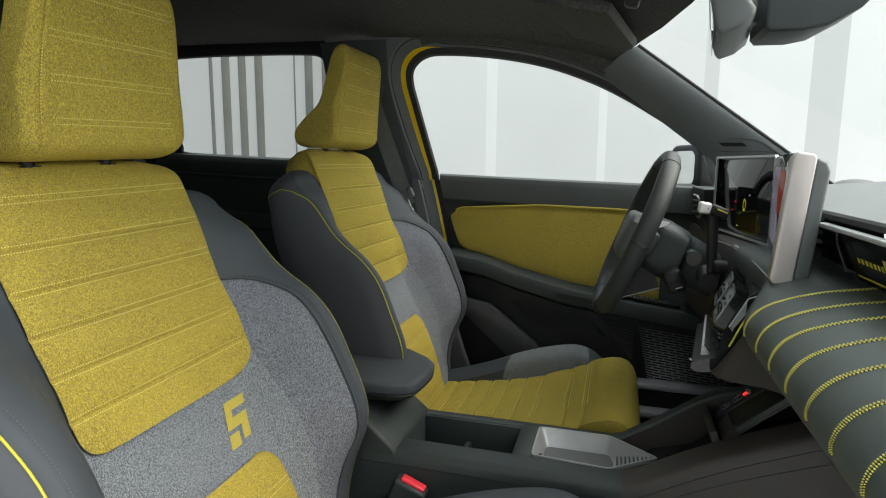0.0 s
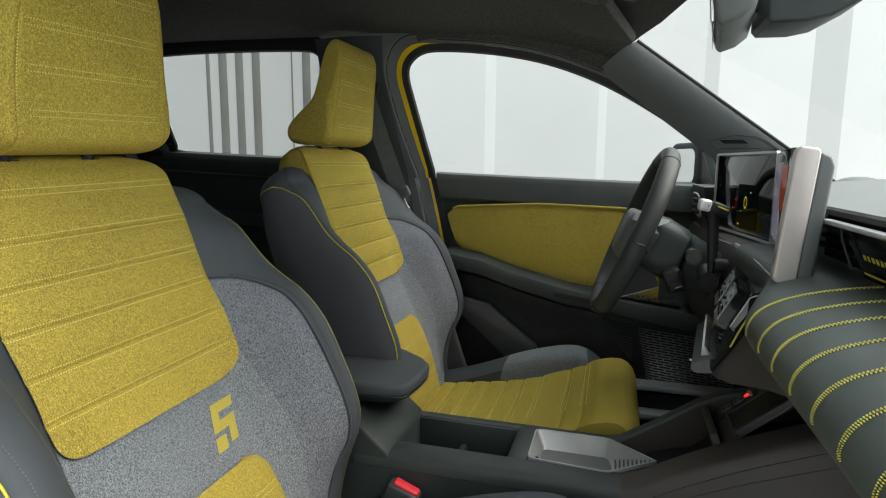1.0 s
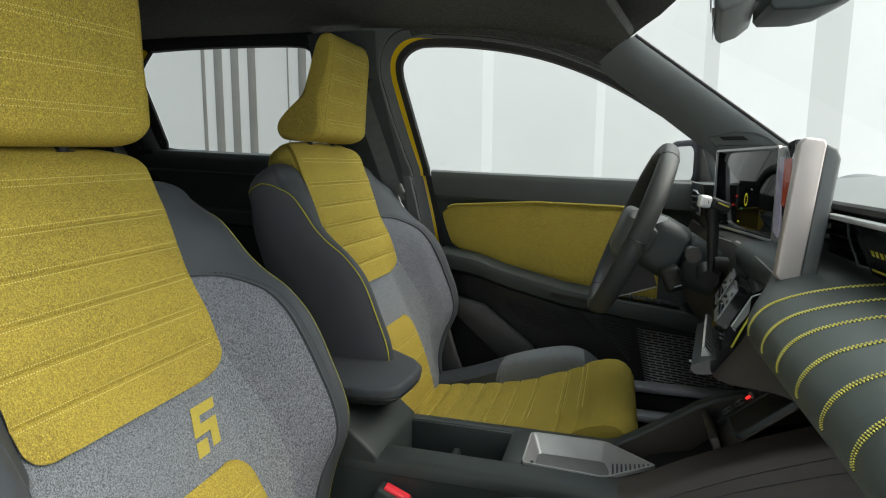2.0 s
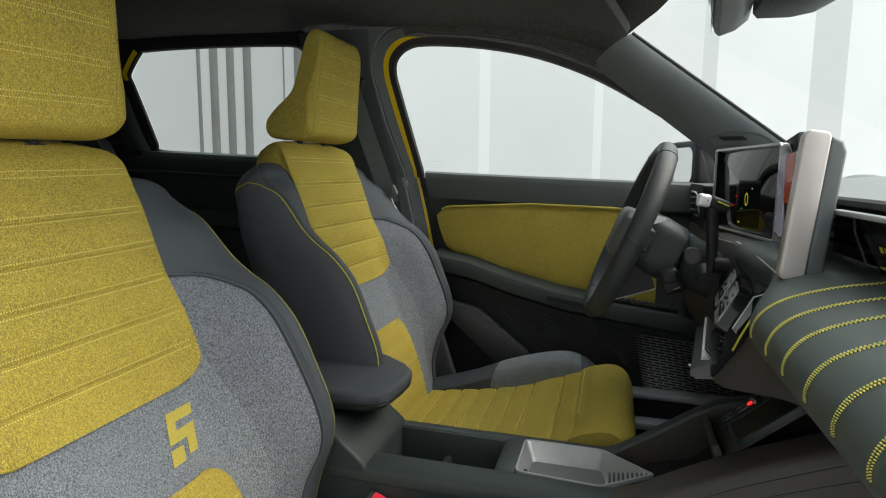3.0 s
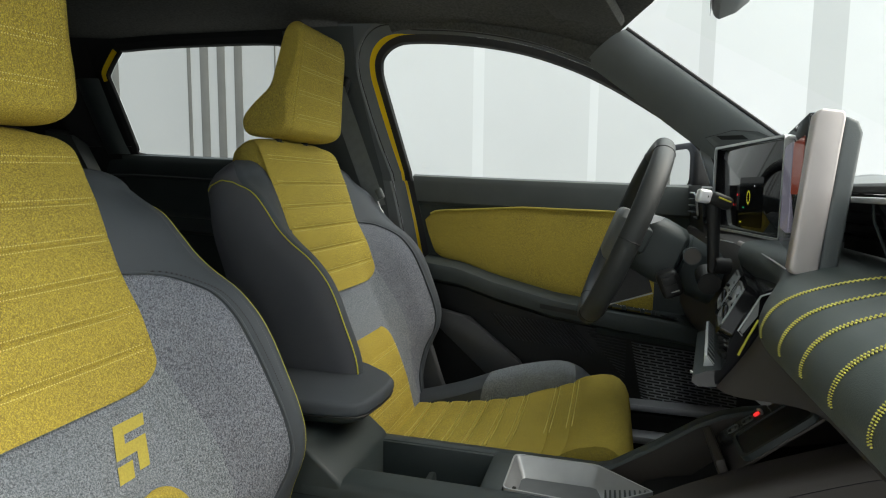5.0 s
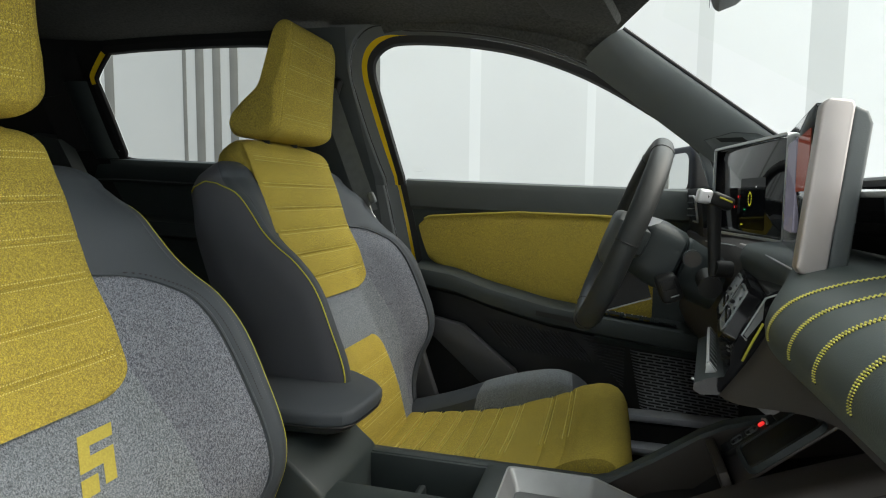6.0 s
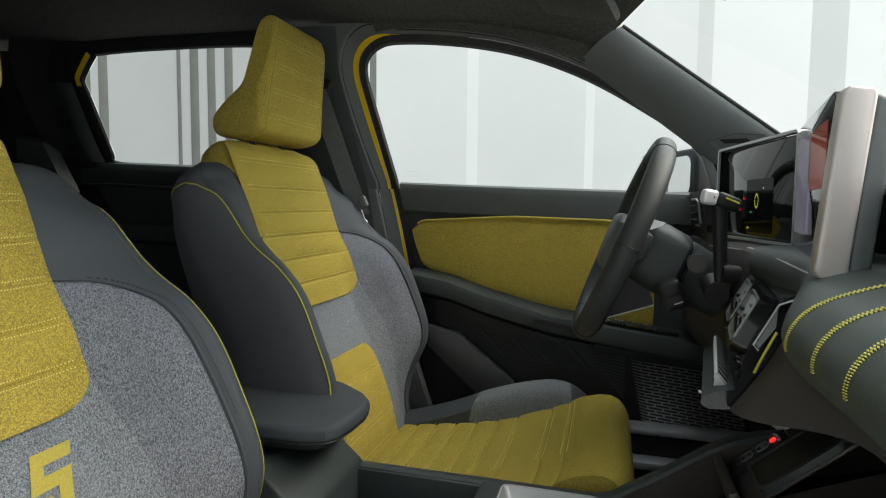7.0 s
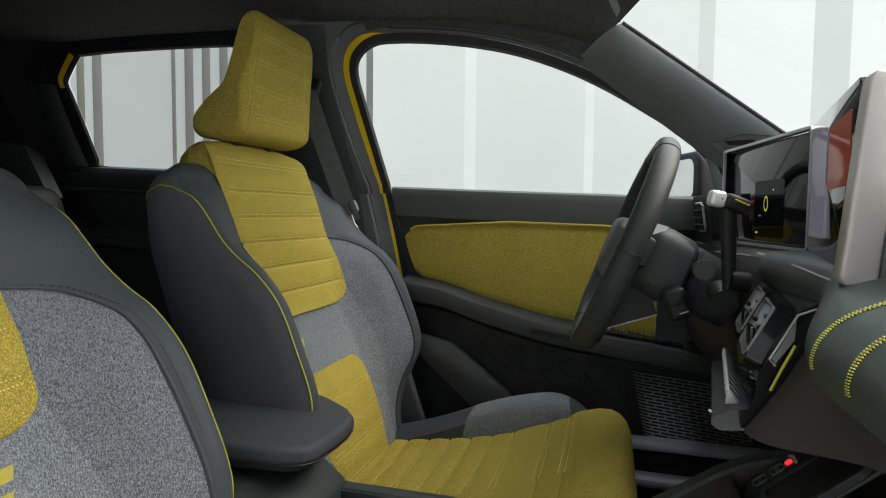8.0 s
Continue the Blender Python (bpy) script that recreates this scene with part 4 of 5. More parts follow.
part("top_lip", grid(lambda k, y: [(0.283, y, 1.082), (0.279, y, 1.079), (0.278, y, 1.073), (0.30, y, 1.071)][int(k)], list(range(4)), lin(-0.71, -0.10, 6), DEEP, "lip"), dash)
part("silver_strip", box((0.012, 0.58, 0.006), SATIN, 0.002, at=(0.274, -0.42, 1.0655)), dash, "slim silver trim strip")
part("decor_panel", mesh_of("decor", [(0.283, -0.158, 1.062), (0.283, -0.71, 1.062), (0.305, -0.71, 1.004), (0.305, -0.175, 1.004)], [(0, 1, 2, 3)], GLOSS), dash, "gloss black panel")
part("vent_slot", mesh_of("slot", [(0.33, 0.05, 1.07), (0.33, -0.16, 1.07), (0.33, -0.175, 1.0), (0.33, 0.05, 1.0)], [(0, 1, 2, 3)], DEEP), dash)
part("vent_edge", tube([(0.281, -0.158, 1.066), (0.283, -0.160, 1.045), (0.294, -0.166, 1.012)], 0.0014, PLASTIC, "edge"), dash)
for z in (1.02, 1.034, 1.048):
    part("vent_slat", box((0.02, 0.20, 0.002), DEEP, 0, at=(0.318, -0.06, z)), dash)


def on_decor(y, z, d=0.0012):
    return (0.283 + 0.022 * (1.062 - z) / 0.058 - d, y, z)


# the lettering on the panel: plain bars of its size and colour
for a, b in ((-0.197, -0.205), (-0.2085, -0.2155), (-0.220, -0.228), (-0.2315, -0.2395), (-0.243, -0.2500), (-0.2535, -0.259), (-0.2625, -0.269)):
    part("letter_bar", mesh_of("bar", [on_decor(a, 1.0342), on_decor(b, 1.0342), on_decor(b, 1.0280), on_decor(a, 1.0280)], [(0, 1, 2, 3)], PIPING), dash, "plain yellow bar")
part("emblem_bar", mesh_of("bar", [on_decor(-0.272, 1.042), on_decor(-0.290, 1.042), on_decor(-0.290, 1.022), on_decor(-0.272, 1.022)], [(0, 1, 2, 3)], PIPING), dash, "plain yellow bar")
part("line_bar", mesh_of("line", [on_decor(-0.183, 1.0125), on_decor(-0.69, 1.0145), on_decor(-0.69, 1.0115), on_decor(-0.183, 1.0095)], [(0, 1, 2, 3)], PIPING), dash, "thin yellow line")


def lower(k, y):
    f = [(0.285, 0.993), (0.250, 0.992), (0.236, 0.985), (0.228, 0.965), (0.232, 0.92), (0.232, 0.86), (0.225, 0.80), (0.24, 0.765), (0.30, 0.72), (0.45, 0.60), (0.6, 0.35)][int(k)]
    return (f[0] - 0.018 * smooth01((y - 0.40) / 0.25), y, f[1])


part("driver_panel", grid(lower, list(range(11)), lin(0.155, 0.71, 14), BROWN, "driver"), dash, "dark panel round the steering column")
part("side_top", grid(lambda s, y: (0.215 + 0.10 * s, y, 1.083 + 0.004 * s), lin(0, 1, 3), lin(0.49, 0.705, 4), PILLAR, "side"), dash)
part("side_face", grid(lambda s, y: (0.213 + 0.01 * s, y, 1.083 - 0.10 * s), lin(0, 1, 3), lin(0.49, 0.705, 4), DEEP, "side"), dash)
part("vent_frame", tube([(0.206, 0.60, 1.066), (0.206, 0.535, 1.066), (0.208, 0.525, 1.060), (0.214, 0.525, 1.018), (0.216, 0.535, 1.012), (0.216, 0.60, 1.012)], 0.0024, SATIN, "vent"), dash, "silver vent surround")
for z in (1.052, 1.038, 1.024):
    part("vent_slat", box((0.012, 0.09, 0.003), PLASTIC, 0.001, at=(0.210, 0.575, z)), dash)
part("chrome_line", tube([(0.222, 0.455, 0.978), (0.224, 0.40, 0.980), (0.232, 0.30, 0.984), (0.243, 0.20, 0.985), (0.236, 0.10, 0.990), (0.226, -0.12, 0.985)], 0.0012, SATIN, "chrome"), dash, "slim chrome line")
part("bright_tab", box((0.006, 0.055, 0.008), SILVER, 0.002, at=(0.238, 0.19, 0.988)), dash, "small silver tab")

# ---- displays ----
CL_A, CL_J, CL_B = Vector((0.232, 0.474, 0)), Vector((0.282, 0.168, 0)), Vector((0.229, -0.130, 0))


def panel_pose(a, b, z, back=0.0):
    """x along the panel from a to b, y up, z towards the rear of the car."""
    x = (b - a).normalized()
    y = Vector((0, 0, 1))
    n = x.cross(y).normalized()
    m = Matrix((x, y, n)).transposed().to_4x4()
    m.translation = (a + b) / 2 + Vector((0, 0, z)) + n * back * (-1 if n.x > 0 else 1)
    return m


def frame_band(w, h, r, t, depth, material, m):
    """A rounded frame of breadth t and depth."""
    o, i = rounded(w, h, r, 6), rounded(w - 2 * t, h - 2 * t, max(0.001, r - t), 6)
    n = len(o)
    verts = [(x, y, 0) for x, y in o] + [(x, y, 0) for x, y in i] + [(x, y, depth) for x, y in o] + [(x, y, depth) for x, y in i]
    faces = []
    for k in range(n):
        q = (k + 1) % n
        faces += [(k, q, n + q, n + k), (2 * n + k, 2 * n + q, 3 * n + q, 3 * n + k), (k, q, 2 * n + q, 2 * n + k), (n + k, n + q, 3 * n + q, 3 * n + k)]
    return mesh_of("frame", [m @ Vector(v) for v in verts], faces, material)


L1, L2 = (CL_J - CL_A).length, (CL_B - CL_J).length
M1, M2 = panel_pose(CL_A, CL_J, 1.077), panel_pose(CL_J, CL_B, 1.0735)
BK = -1 if M1.to_3x3().col[2].x < 0 else 1      # forward, into the dashboard
MAPM = mat("dim map picture", (0.01, 0.01, 0.012), 0.05, emit=(0.30, 0.29, 0.36), power=0.15, spec=0.10)
# faint red emission that imitates a reflection in the touch glass
REDREFLM = mat("dim red glow in place of a reflection", (0.01, 0.005, 0.005), 0.05, emit=(0.42, 0.09, 0.05), power=0.12, spec=0.14)
YGLOW = mat("yellow pixel light", (0.02, 0.02, 0.0), 0.2, emit=(0.55, 0.54, 0.03), power=0.35)
GGLOW = mat("green pixel light", (0.0, 0.02, 0.01), 0.2, emit=(0.02, 0.65, 0.25), power=0.22)
RGLOW = mat("red pixel light", (0.02, 0.0, 0.0), 0.2, emit=(0.80, 0.03, 0.03), power=0.5)
WGLOW = mat("white pixel light", (0.02, 0.02, 0.02), 0.2, emit=(0.7, 0.7, 0.7), power=0.5)
clus = thing("instrument_display", "dark glossy instrument display in a silver-edged frame", "display")
part("frame", frame_band(L1, 0.162, 0.008, 0.0040, 0.006 * BK, SATIN, M1), clus, "slim satin silver frame")
part("hood", frame_band(L1 - 0.004, 0.158, 0.010, 0.003, 0.005 * BK, GLOSS, M1 @ Matrix.Translation((0, 0, 0.004 * BK))), clus)
part("glass", prism(rounded(L1 - 0.010, 0.150, 0.006), 0.010 * BK, SCREEN, M1 @ Matrix.Translation((0, 0, 0.0062 * BK)), 0.001), clus, "black display glass")


def glow(parent, m, cx, cy, w, h, material, name, depth):
    part(name, mesh_of(name, [m @ Vector((cx + a * w / 2, cy + b * h / 2, depth)) for a, b in ((-1, -1), (1, -1), (1, 1), (-1, 1))], [(0, 1, 2, 3)], material), parent)


D1 = 0.0052 * BK
part("picture_tile", prism(rounded(0.100, 0.086, 0.004), 0.0006 * BK, mat("dim dark picture", (0.002, 0.002, 0.003), 0.06, spec=0.04), M1 @ Matrix.Translation((0.024, -0.024, 0.0057 * BK)), 0), clus, "dim dark picture on the display")
for a in range(14):
    w0 = 2 * math.pi * a / 14
    glow(clus, M1, 0.016 + 0.0065 * math.cos(w0), -0.016 + 0.0105 * math.sin(w0), 0.0022, 0.0034, YGLOW, "dial_mark", D1)
glow(clus, M1, -0.004, -0.034, 0.007, 0.002, GGLOW, "green_mark", D1)
glow(clus, M1, -0.035, -0.012, 0.003, 0.004, RGLOW, "red_mark", D1)
glow(clus, M1, -0.050, -0.030, 0.003, 0.004, RGLOW, "red_mark", D1)
glow(clus, M1, -0.014, -0.060, 0.009, 0.0025, YGLOW, "yellow_mark", D1)
glow(clus, M1, 0.040, 0.004, 0.004, 0.002, WGLOW, "white_mark", D1)
touch = thing("touch_display", "glossy centre touch display with a silver end cap", "display")
part("glass", prism(rounded(L2, 0.164, 0.008), 0.008 * BK, SCREEN, M2, 0.001), touch, "black display glass")
part("map_picture", prism(rounded(0.120, 0.118, 0.003), 0.0006 * BK, MAPM, M2 @ Matrix.Translation((-0.070, 0.004, -0.0008 * BK)), 0), touch, "dim grey-violet map")
# red reflection in the glass, added as a glowing patch
part("red_reflection", prism(rounded(0.120, 0.064, 0.003), 0.0006 * BK, REDREFLM, M2 @ Matrix.Translation((0.064, 0.028, -0.0008 * BK)), 0), touch, "dim red glow in place of a reflection")
for cx in (-0.115, -0.095, -0.075, -0.055):
    glow(touch, M2, cx, -0.070, 0.004, 0.010, MAPM, "icon", -0.001 * BK)
END = Matrix(((1, 0, 0, 0), (0, 0, 1, -0.146), (0, 1, 0, 0), (0, 0, 0, 1)))
part("end_cap", prism([(0.216, 0.994), (0.220, 0.987), (0.240, 0.985), (0.243, 0.990), (0.2575, 1.148), (0.2555, 1.154), (0.236, 1.157), (0.230, 1.150)], 0.018, SILVER, END, 0.003, seg=3), touch, "brushed silver end cap")
part("back_body", prism([(0.243, 0.990), (0.258, 0.991), (0.262, 0.997), (0.2745, 1.132), (0.270, 1.144), (0.2575, 1.150)], 0.055, PILLAR, END @ Matrix.Translation((0, 0, 0.003)), 0.004, seg=3), touch, "dark grey back cover")
part("back_edge", prism([(0.228, 0.990), (0.243, 0.989), (0.2575, 1.152), (0.243, 1.154)], 0.012, DEEP, END @ Matrix.Translation((0, 0, 0.018)), 0.001), touch)
sensor = thing("dashboard_sensor", "grey sensor dome on the dashboard top", "sensor")
part("dome", grid(lambda a, b: (0.56 + 0.05 * math.cos(a) * math.cos(b), 0.62 + 0.09 * math.sin(a) * math.cos(b), 1.085 + 0.024 * math.sin(b)), lin(0, 2 * math.pi, 20), lin(0, math.pi / 2, 7), PILLAR, "dome"), sensor)

# ---- centre stack ----
DIMSATIN = mat("dark satin metal", (0.22, 0.23, 0.23), 0.35, 0.6)
stack = thing("centre_stack", "gloss black centre stack with toggle keys and two vents", "control panel")
SA, SB = Vector((0.0, -0.074, 0)), Vector((0.036, 0.160, 0))
SEC = [(0.180, 0.838), (0.146, 0.835), (0.138, 0.840), (0.139, 0.848), (0.156, 0.856), (0.170, 0.858), (0.175, 0.870), (0.177, 0.892), (0.191, 0.922), (0.208, 0.953), (0.217, 0.959), (0.240, 0.968), (0.27, 0.978)]


def on_stack(k, t, lift=0.0):
    i = min(len(SEC) - 2, int(k))
    a, b = Vector((SEC[i][0], 0, SEC[i][1])), Vector((SEC[i + 1][0], 0, SEC[i + 1][1]))
    n = Vector((-(b - a).z, 0, (b - a).x)).normalized()
    p = a.lerp(b, k - i) + n * lift + SA.lerp(SB, t)
    return p


part("ledge", grid(lambda k, t: tuple(on_stack(k, t)), [0, 1, 2, 3, 4, 5], lin(0, 1, 8), PLASTIC, "ledge"), stack, "dark grey ledge")
part("face", grid(lambda k, t: tuple(on_stack(k, t)), [5, 5.5, 6, 7, 8, 9, 10, 11, 12], lin(0, 1, 8), GLOSS, "face"), stack, "gloss black face")
part("cheek", mesh_of("cheek", [tuple(on_stack(k, 0)) for k in range(13)] + [(0.30, -0.074, 0.95), (0.27, -0.074, 0.84)], [tuple(range(15))], GLOSS), stack)
part("far_cheek", mesh_of("cheek", [tuple(on_stack(k, 1)) for k in range(13)] + [(0.34, 0.16, 0.95), (0.30, 0.16, 0.84)], [tuple(range(15))], BROWN), stack)
for i in range(9):
    t0, t1 = 0.10 + i * 0.097, 0.10 + i * 0.097 + 0.090
    tri = []
    for t in (t0, t1):
        b = on_stack(3.9, t)
        tri += [b + Vector((-0.003, 0, 0.0)), b + Vector((0.008, 0, 0.002)), b + Vector((0.000, 0, 0.013)), b + Vector((-0.0025, 0, 0.012))]
    fc = [(0, 1, 2, 3), (4, 5, 6, 7), (0, 1, 5, 4), (1, 2, 6, 5), (2, 3, 7, 6), (3, 0, 4, 7)]
    key = part("toggle_key", mesh_of("key", tri, fc, PLASTIC, False), stack, "black toggle key")
    up = Vector((-0.0004, 0, 0.0006))
    part("key_edge", mesh_of("edge", [tri[3] + up - (tri[3] - tri[0]) * 0.15, tri[3] + up, tri[2] + up, tri[6] + up, tri[7] + up, tri[7] + up - (tri[7] - tri[4]) * 0.15], [(0, 1, 4, 5), (1, 2, 3, 4)], KEYM, False), key, "silver key edge")
for i in range(10):
    b = on_stack(3.9, 0.10 + i * 0.097 - 0.003)
    part("key_tooth", tube([b + Vector((-0.0035, 0, 0.002)), b + Vector((-0.0030, 0, 0.0128)), b + Vector((0.0005, 0, 0.0135)), b + Vector((0.0085, 0, 0.0030))], 0.0005, KEYM, "tooth", 4), stack)
b0 = on_stack(3.9, 0.085)
part("key_end", mesh_of("end", [b0 + Vector(v) for v in ((-0.004, 0, 0), (0.008, 0, 0.002), (0.000, 0, 0.013), (-0.003, 0, 0.012), (-0.004, 0.002, 0), (0.008, 0.002, 0.002), (0.000, 0.002, 0.013), (-0.003, 0.002, 0.012))],
     [(0, 1, 2, 3), (4, 5, 6, 7), (0, 1, 5, 4), (1, 2, 6, 5), (2, 3, 7, 6), (3, 0, 4, 7)], SATIN, False), stack, "silver end of the key row")
for i in range(8):
    c = on_stack(5.9, 0.14 + 0.098 * i, 0.003)
    part("button", box((0.008, 0.018, 0.008), DEEP, 0.002), stack, at=Matrix.Translation(c) @ pose(0, 0, 0, 0, -15, 8))
    part("button_mark", box((0.0015, 0.006, 0.002), SATIN, 0), stack, at=Matrix.Translation(on_stack(6.5, 0.14 + 0.098 * i, 0.002)) @ pose(0, 0, 0, 0, -15, 8))
for ta, tb in ((0.04, 0.47), (0.53, 0.96)):
    o, ex = on_stack(8.02, (ta + tb) / 2), (SB - SA).normalized()
    ey = (on_stack(9, 0.5) - on_stack(7, 0.5)).normalized()
    en = ex.cross(ey).normalized()
    en = -en if en.x > 0 else en
    vm = Matrix((ex, ey, en)).transposed().to_4x4()
    vm.translation = o
    vent = part("vent", frame_band(0.104, 0.070, 0.012, 0.008, 0.015, GLOSS, vm), stack, "gloss black air vent")
    part("rim", frame_band(0.088, 0.055, 0.010, 0.0020, 0.0165, DIMSATIN, vm), vent, "satin silver rim")
    part("throat", prism(rounded(0.084, 0.050, 0.008), 0.003, DEEP, vm, 0), vent)
    for dy in (-0.013, 0.002, 0.015):
        part("louvre", box((0.076, 0.0025, 0.012), GLOSS, 0.001), vent, at=vm @ pose(0, dy, 0.009, 30, 0, 0))
    part("vane", box((0.004, 0.046, 0.010), DIMSATIN, 0.001), vent, at=vm @ pose(0.010, 0, 0.012, 0, 20, 0))
    part("flap", box((0.030, 0.022, 0.005), GLOSS, 0.002), vent, at=vm @ pose(-0.020, -0.010, 0.0165, 25, 0, 0))
    part("tab", box((0.007, 0.005, 0.006), DEEP, 0.002), vent, at=vm @ pose(0.010, 0.004, 0.018))
part("end_trim", mesh_of("trim", [(x, -0.0785, z) for x, z in ((0.224, 0.958), (0.207, 0.951), (0.185, 0.908), (0.190, 0.903), (0.207, 0.930))] + [(x, -0.0735, z) for x, z in ((0.224, 0.958), (0.207, 0.951), (0.185, 0.908), (0.190, 0.903), (0.207, 0.930))],
     [(0, 1, 2, 3, 4)] + [(q, (q + 1) % 5, 5 + (q + 1) % 5, 5 + q) for q in range(5)], GLOSS, False), stack, "gloss black end trim")
part("end_wedge", mesh_of("wedge", [(0.206, -0.0789, 0.947), (0.187, -0.0789, 0.909), (0.190, -0.0789, 0.905), (0.205, -0.0789, 0.928)], [(0, 1, 2, 3)], DIMSATIN, False), stack, "brushed silver wedge")
part("end_edge", tube([(0.224, -0.0787, 0.9585), (0.207, -0.0787, 0.9515), (0.185, -0.0787, 0.9085), (0.190, -0.0787, 0.9030)], 0.0011, SATIN, "edge"), stack, "slim silver edge")
# yellow reflection on the gloss end, modelled as a coloured cord
part("accent", tube([(0.187, -0.078, 0.879), (0.195, -0.0785, 0.899), (0.206, -0.078, 0.923)], 0.0014, PIPING, "accent"), stack, "yellow strip in place of a reflection on the gloss")
part("indicator", box((0.003, 0.008, 0.002), SATIN, 0.0005), stack, at=Matrix.Translation(on_stack(2.9, 0.08, 0.002)))

# ---- steering wheel and column ----
wheel = thing("steering_wheel", "black leather steering wheel with chrome accents", "steering wheel")
WC, WR = Vector((0.0595, 0.345, 0.990)), 0.1765
WX, WZ = Vector((-0.035, 0.9994, 0)), Vector((0.37, 0.013, 0.929))
WN = Vector((0.93, 0, -0.37))      # along the column, away from the driver


def rim(a, b):
    c, s = math.cos(a), math.sin(a)
    r = WX * c + WZ * s
    fat = 1.0 + 0.12 * max(0.0, math.cos(2 * (a - radians(35)))) + 0.10 * max(0.0, math.cos(2 * (a - radians(145))))
    flat = 0.003 * smooth01((-s - 0.75) / 0.25)
    return tuple(WC + r * (WR - flat + 0.0145 * fat * math.cos(b)) + WN * 0.0175 * fat * math.sin(b))


part("rim", grid(lambda b, a: rim(a, b), [2 * math.pi * i / 18 for i in range(18)], [2 * math.pi * i / 72 for i in range(72)], RIMLEATHER, "rim", True, True), wheel, "black leather rim")
for a in (radians(62), radians(118), radians(180), radians(0), radians(-62), radians(-118)):
    part("rim_seam", tube([rim(a, 2 * math.pi * i / 18) for i in range(18)], 0.0011, DEEP, "seam", closed=True), wheel)


def wheel_m(r, u, n):
    """A place by its distance to the side, upwards in the wheel's plane, and along the column."""
    return WC + WX * r + WZ * u + WN * n


WM = Matrix((WX, WZ, -WN)).transposed().to_4x4()
WM.translation = WC
part("hub", prism([(-0.075, 0.030), (-0.06, 0.046), (0.06, 0.046), (0.075, 0.030), (0.068, -0.03), (0.04, -0.056), (-0.04, -0.056), (-0.068, -0.03)], 0.056, PILLAR, WM @ Matrix.Translation((0, 0, -0.030)), 0.016, seg=4), wheel, "dark grey airbag cover")
for sg in (-1, 1):
    part("spoke", prism([(sg * 0.06, 0.035), (sg * 0.165, 0.030), (sg * 0.165, -0.012), (sg * 0.06, -0.030)][::sg], 0.022, PLASTIC, WM @ Matrix.Translation((0, 0, -0.030)), 0.006), wheel)
    part("thumb_switch", prism(rounded(0.045, 0.028, 0.006), 0.008, GLOSS, WM @ Matrix.Translation((sg * 0.100, 0.004, -0.010)), 0.002), wheel)
part("lower_spoke", prism([(-0.035, -0.05), (0.035, -0.05), (0.028, -0.165), (-0.028, -0.165)], 0.018, PLASTIC, WM @ Matrix.Translation((0, 0, -0.030)), 0.005), wheel)
part("lower_trim", prism([(-0.022, -0.075), (0.022, -0.075), (0.016, -0.155), (-0.016, -0.155)], 0.004, SATIN, WM @ Matrix.Translation((0, 0, -0.012)), 0.001), wheel, "satin lower spoke trim")
col = thing("steering_column", "dark column shroud with control stalks behind the wheel", "steering column")


def shroud(a, n):
    w = interp(n, [(0.022, 0.066), (0.030, 0.073), (0.060, 0.077), (0.096, 0.078), (0.101, 0.074), (0.106, 0.066), (0.110, 0.070), (0.18, 0.064)])
    h = interp(n, [(0.022, 0.046), (0.030, 0.054), (0.060, 0.058), (0.096, 0.056), (0.101, 0.052), (0.106, 0.046), (0.110, 0.052), (0.18, 0.046)])
    c, s = math.cos(a), math.sin(a)
    k = (abs(c) ** 4.5 + abs(s) ** 4.5) ** (-1 / 4.5)
    return tuple(wheel_m(w * c * k, h * s * k - 0.001 - 0.10 * max(0.0, n - 0.05), n))


AROUND = [2 * math.pi * i / 40 for i in range(40)]
part("hub_housing", grid(shroud, AROUND, [0.022, 0.026, 0.030, 0.045, 0.060, 0.08, 0.096, 0.101], PLASTIC, "housing", True, False, True), wheel, "dark grey housing behind the hub")
part("shroud", grid(shroud, AROUND, [0.104, 0.106, 0.108, 0.110, 0.13, 0.16, 0.18], PLASTIC, "shroud", True, False, True), col)
for r in (-0.0785, 0.0785):
    tri = [wheel_m(r, u, n) for u, n in ((0.0525, 0.018), (0.0555, 0.047), (0.049, 0.044), (0.036, 0.030), (0.038, 0.022))]
    part("spoke_accent", mesh_of("accent", tri + [p + WX * (0.004 if r < 0 else -0.004) for p in tri], [(0, 1, 2, 3, 4)] + [(q, (q + 1) % 5, 5 + (q + 1) % 5, 5 + q) for q in range(5)], KEYM), wheel, "bright silver accent")
lc = [wheel_m(-0.055, u, n) for u, n in ((-0.045, 0.020), (-0.045, 0.062), (-0.076, 0.086), (-0.130, 0.026), (-0.09, 0.018))]
part("lower_cover", mesh_of("cover", lc + [p + WX * 0.11 for p in lc], [(0, 1, 2, 3, 4), (5, 6, 7, 8, 9)] + [(q, (q + 1) % 5, 5 + (q + 1) % 5, 5 + q) for q in range(5)], DEEP, False), wheel)
part("lower_edge", tube([wheel_m(-0.057, -0.1315, 0.024), wheel_m(-0.057, -0.0775, 0.087)], 0.0013, SATIN, "edge"), wheel, "slim silver edge")
st = part("wiper_stalk", tube([(0.170, 0.290, 0.960), (0.165, 0.22, 0.966), (0.163, 0.180, 0.968)], 0.0105, PLASTIC, "stalk", 16), col, "black stalk with a round end")
part("stalk_end", tube([(0.163, 0.182, 0.968), (0.1622, 0.166, 0.9685)], 0.0140, PLASTIC, "end", 24), st)
part("stalk_cap", tube([(0.1622, 0.166, 0.9685), (0.162, 0.1645, 0.9685)], 0.0120, BROWN, "cap", 24), st, "brown-grey round cap")
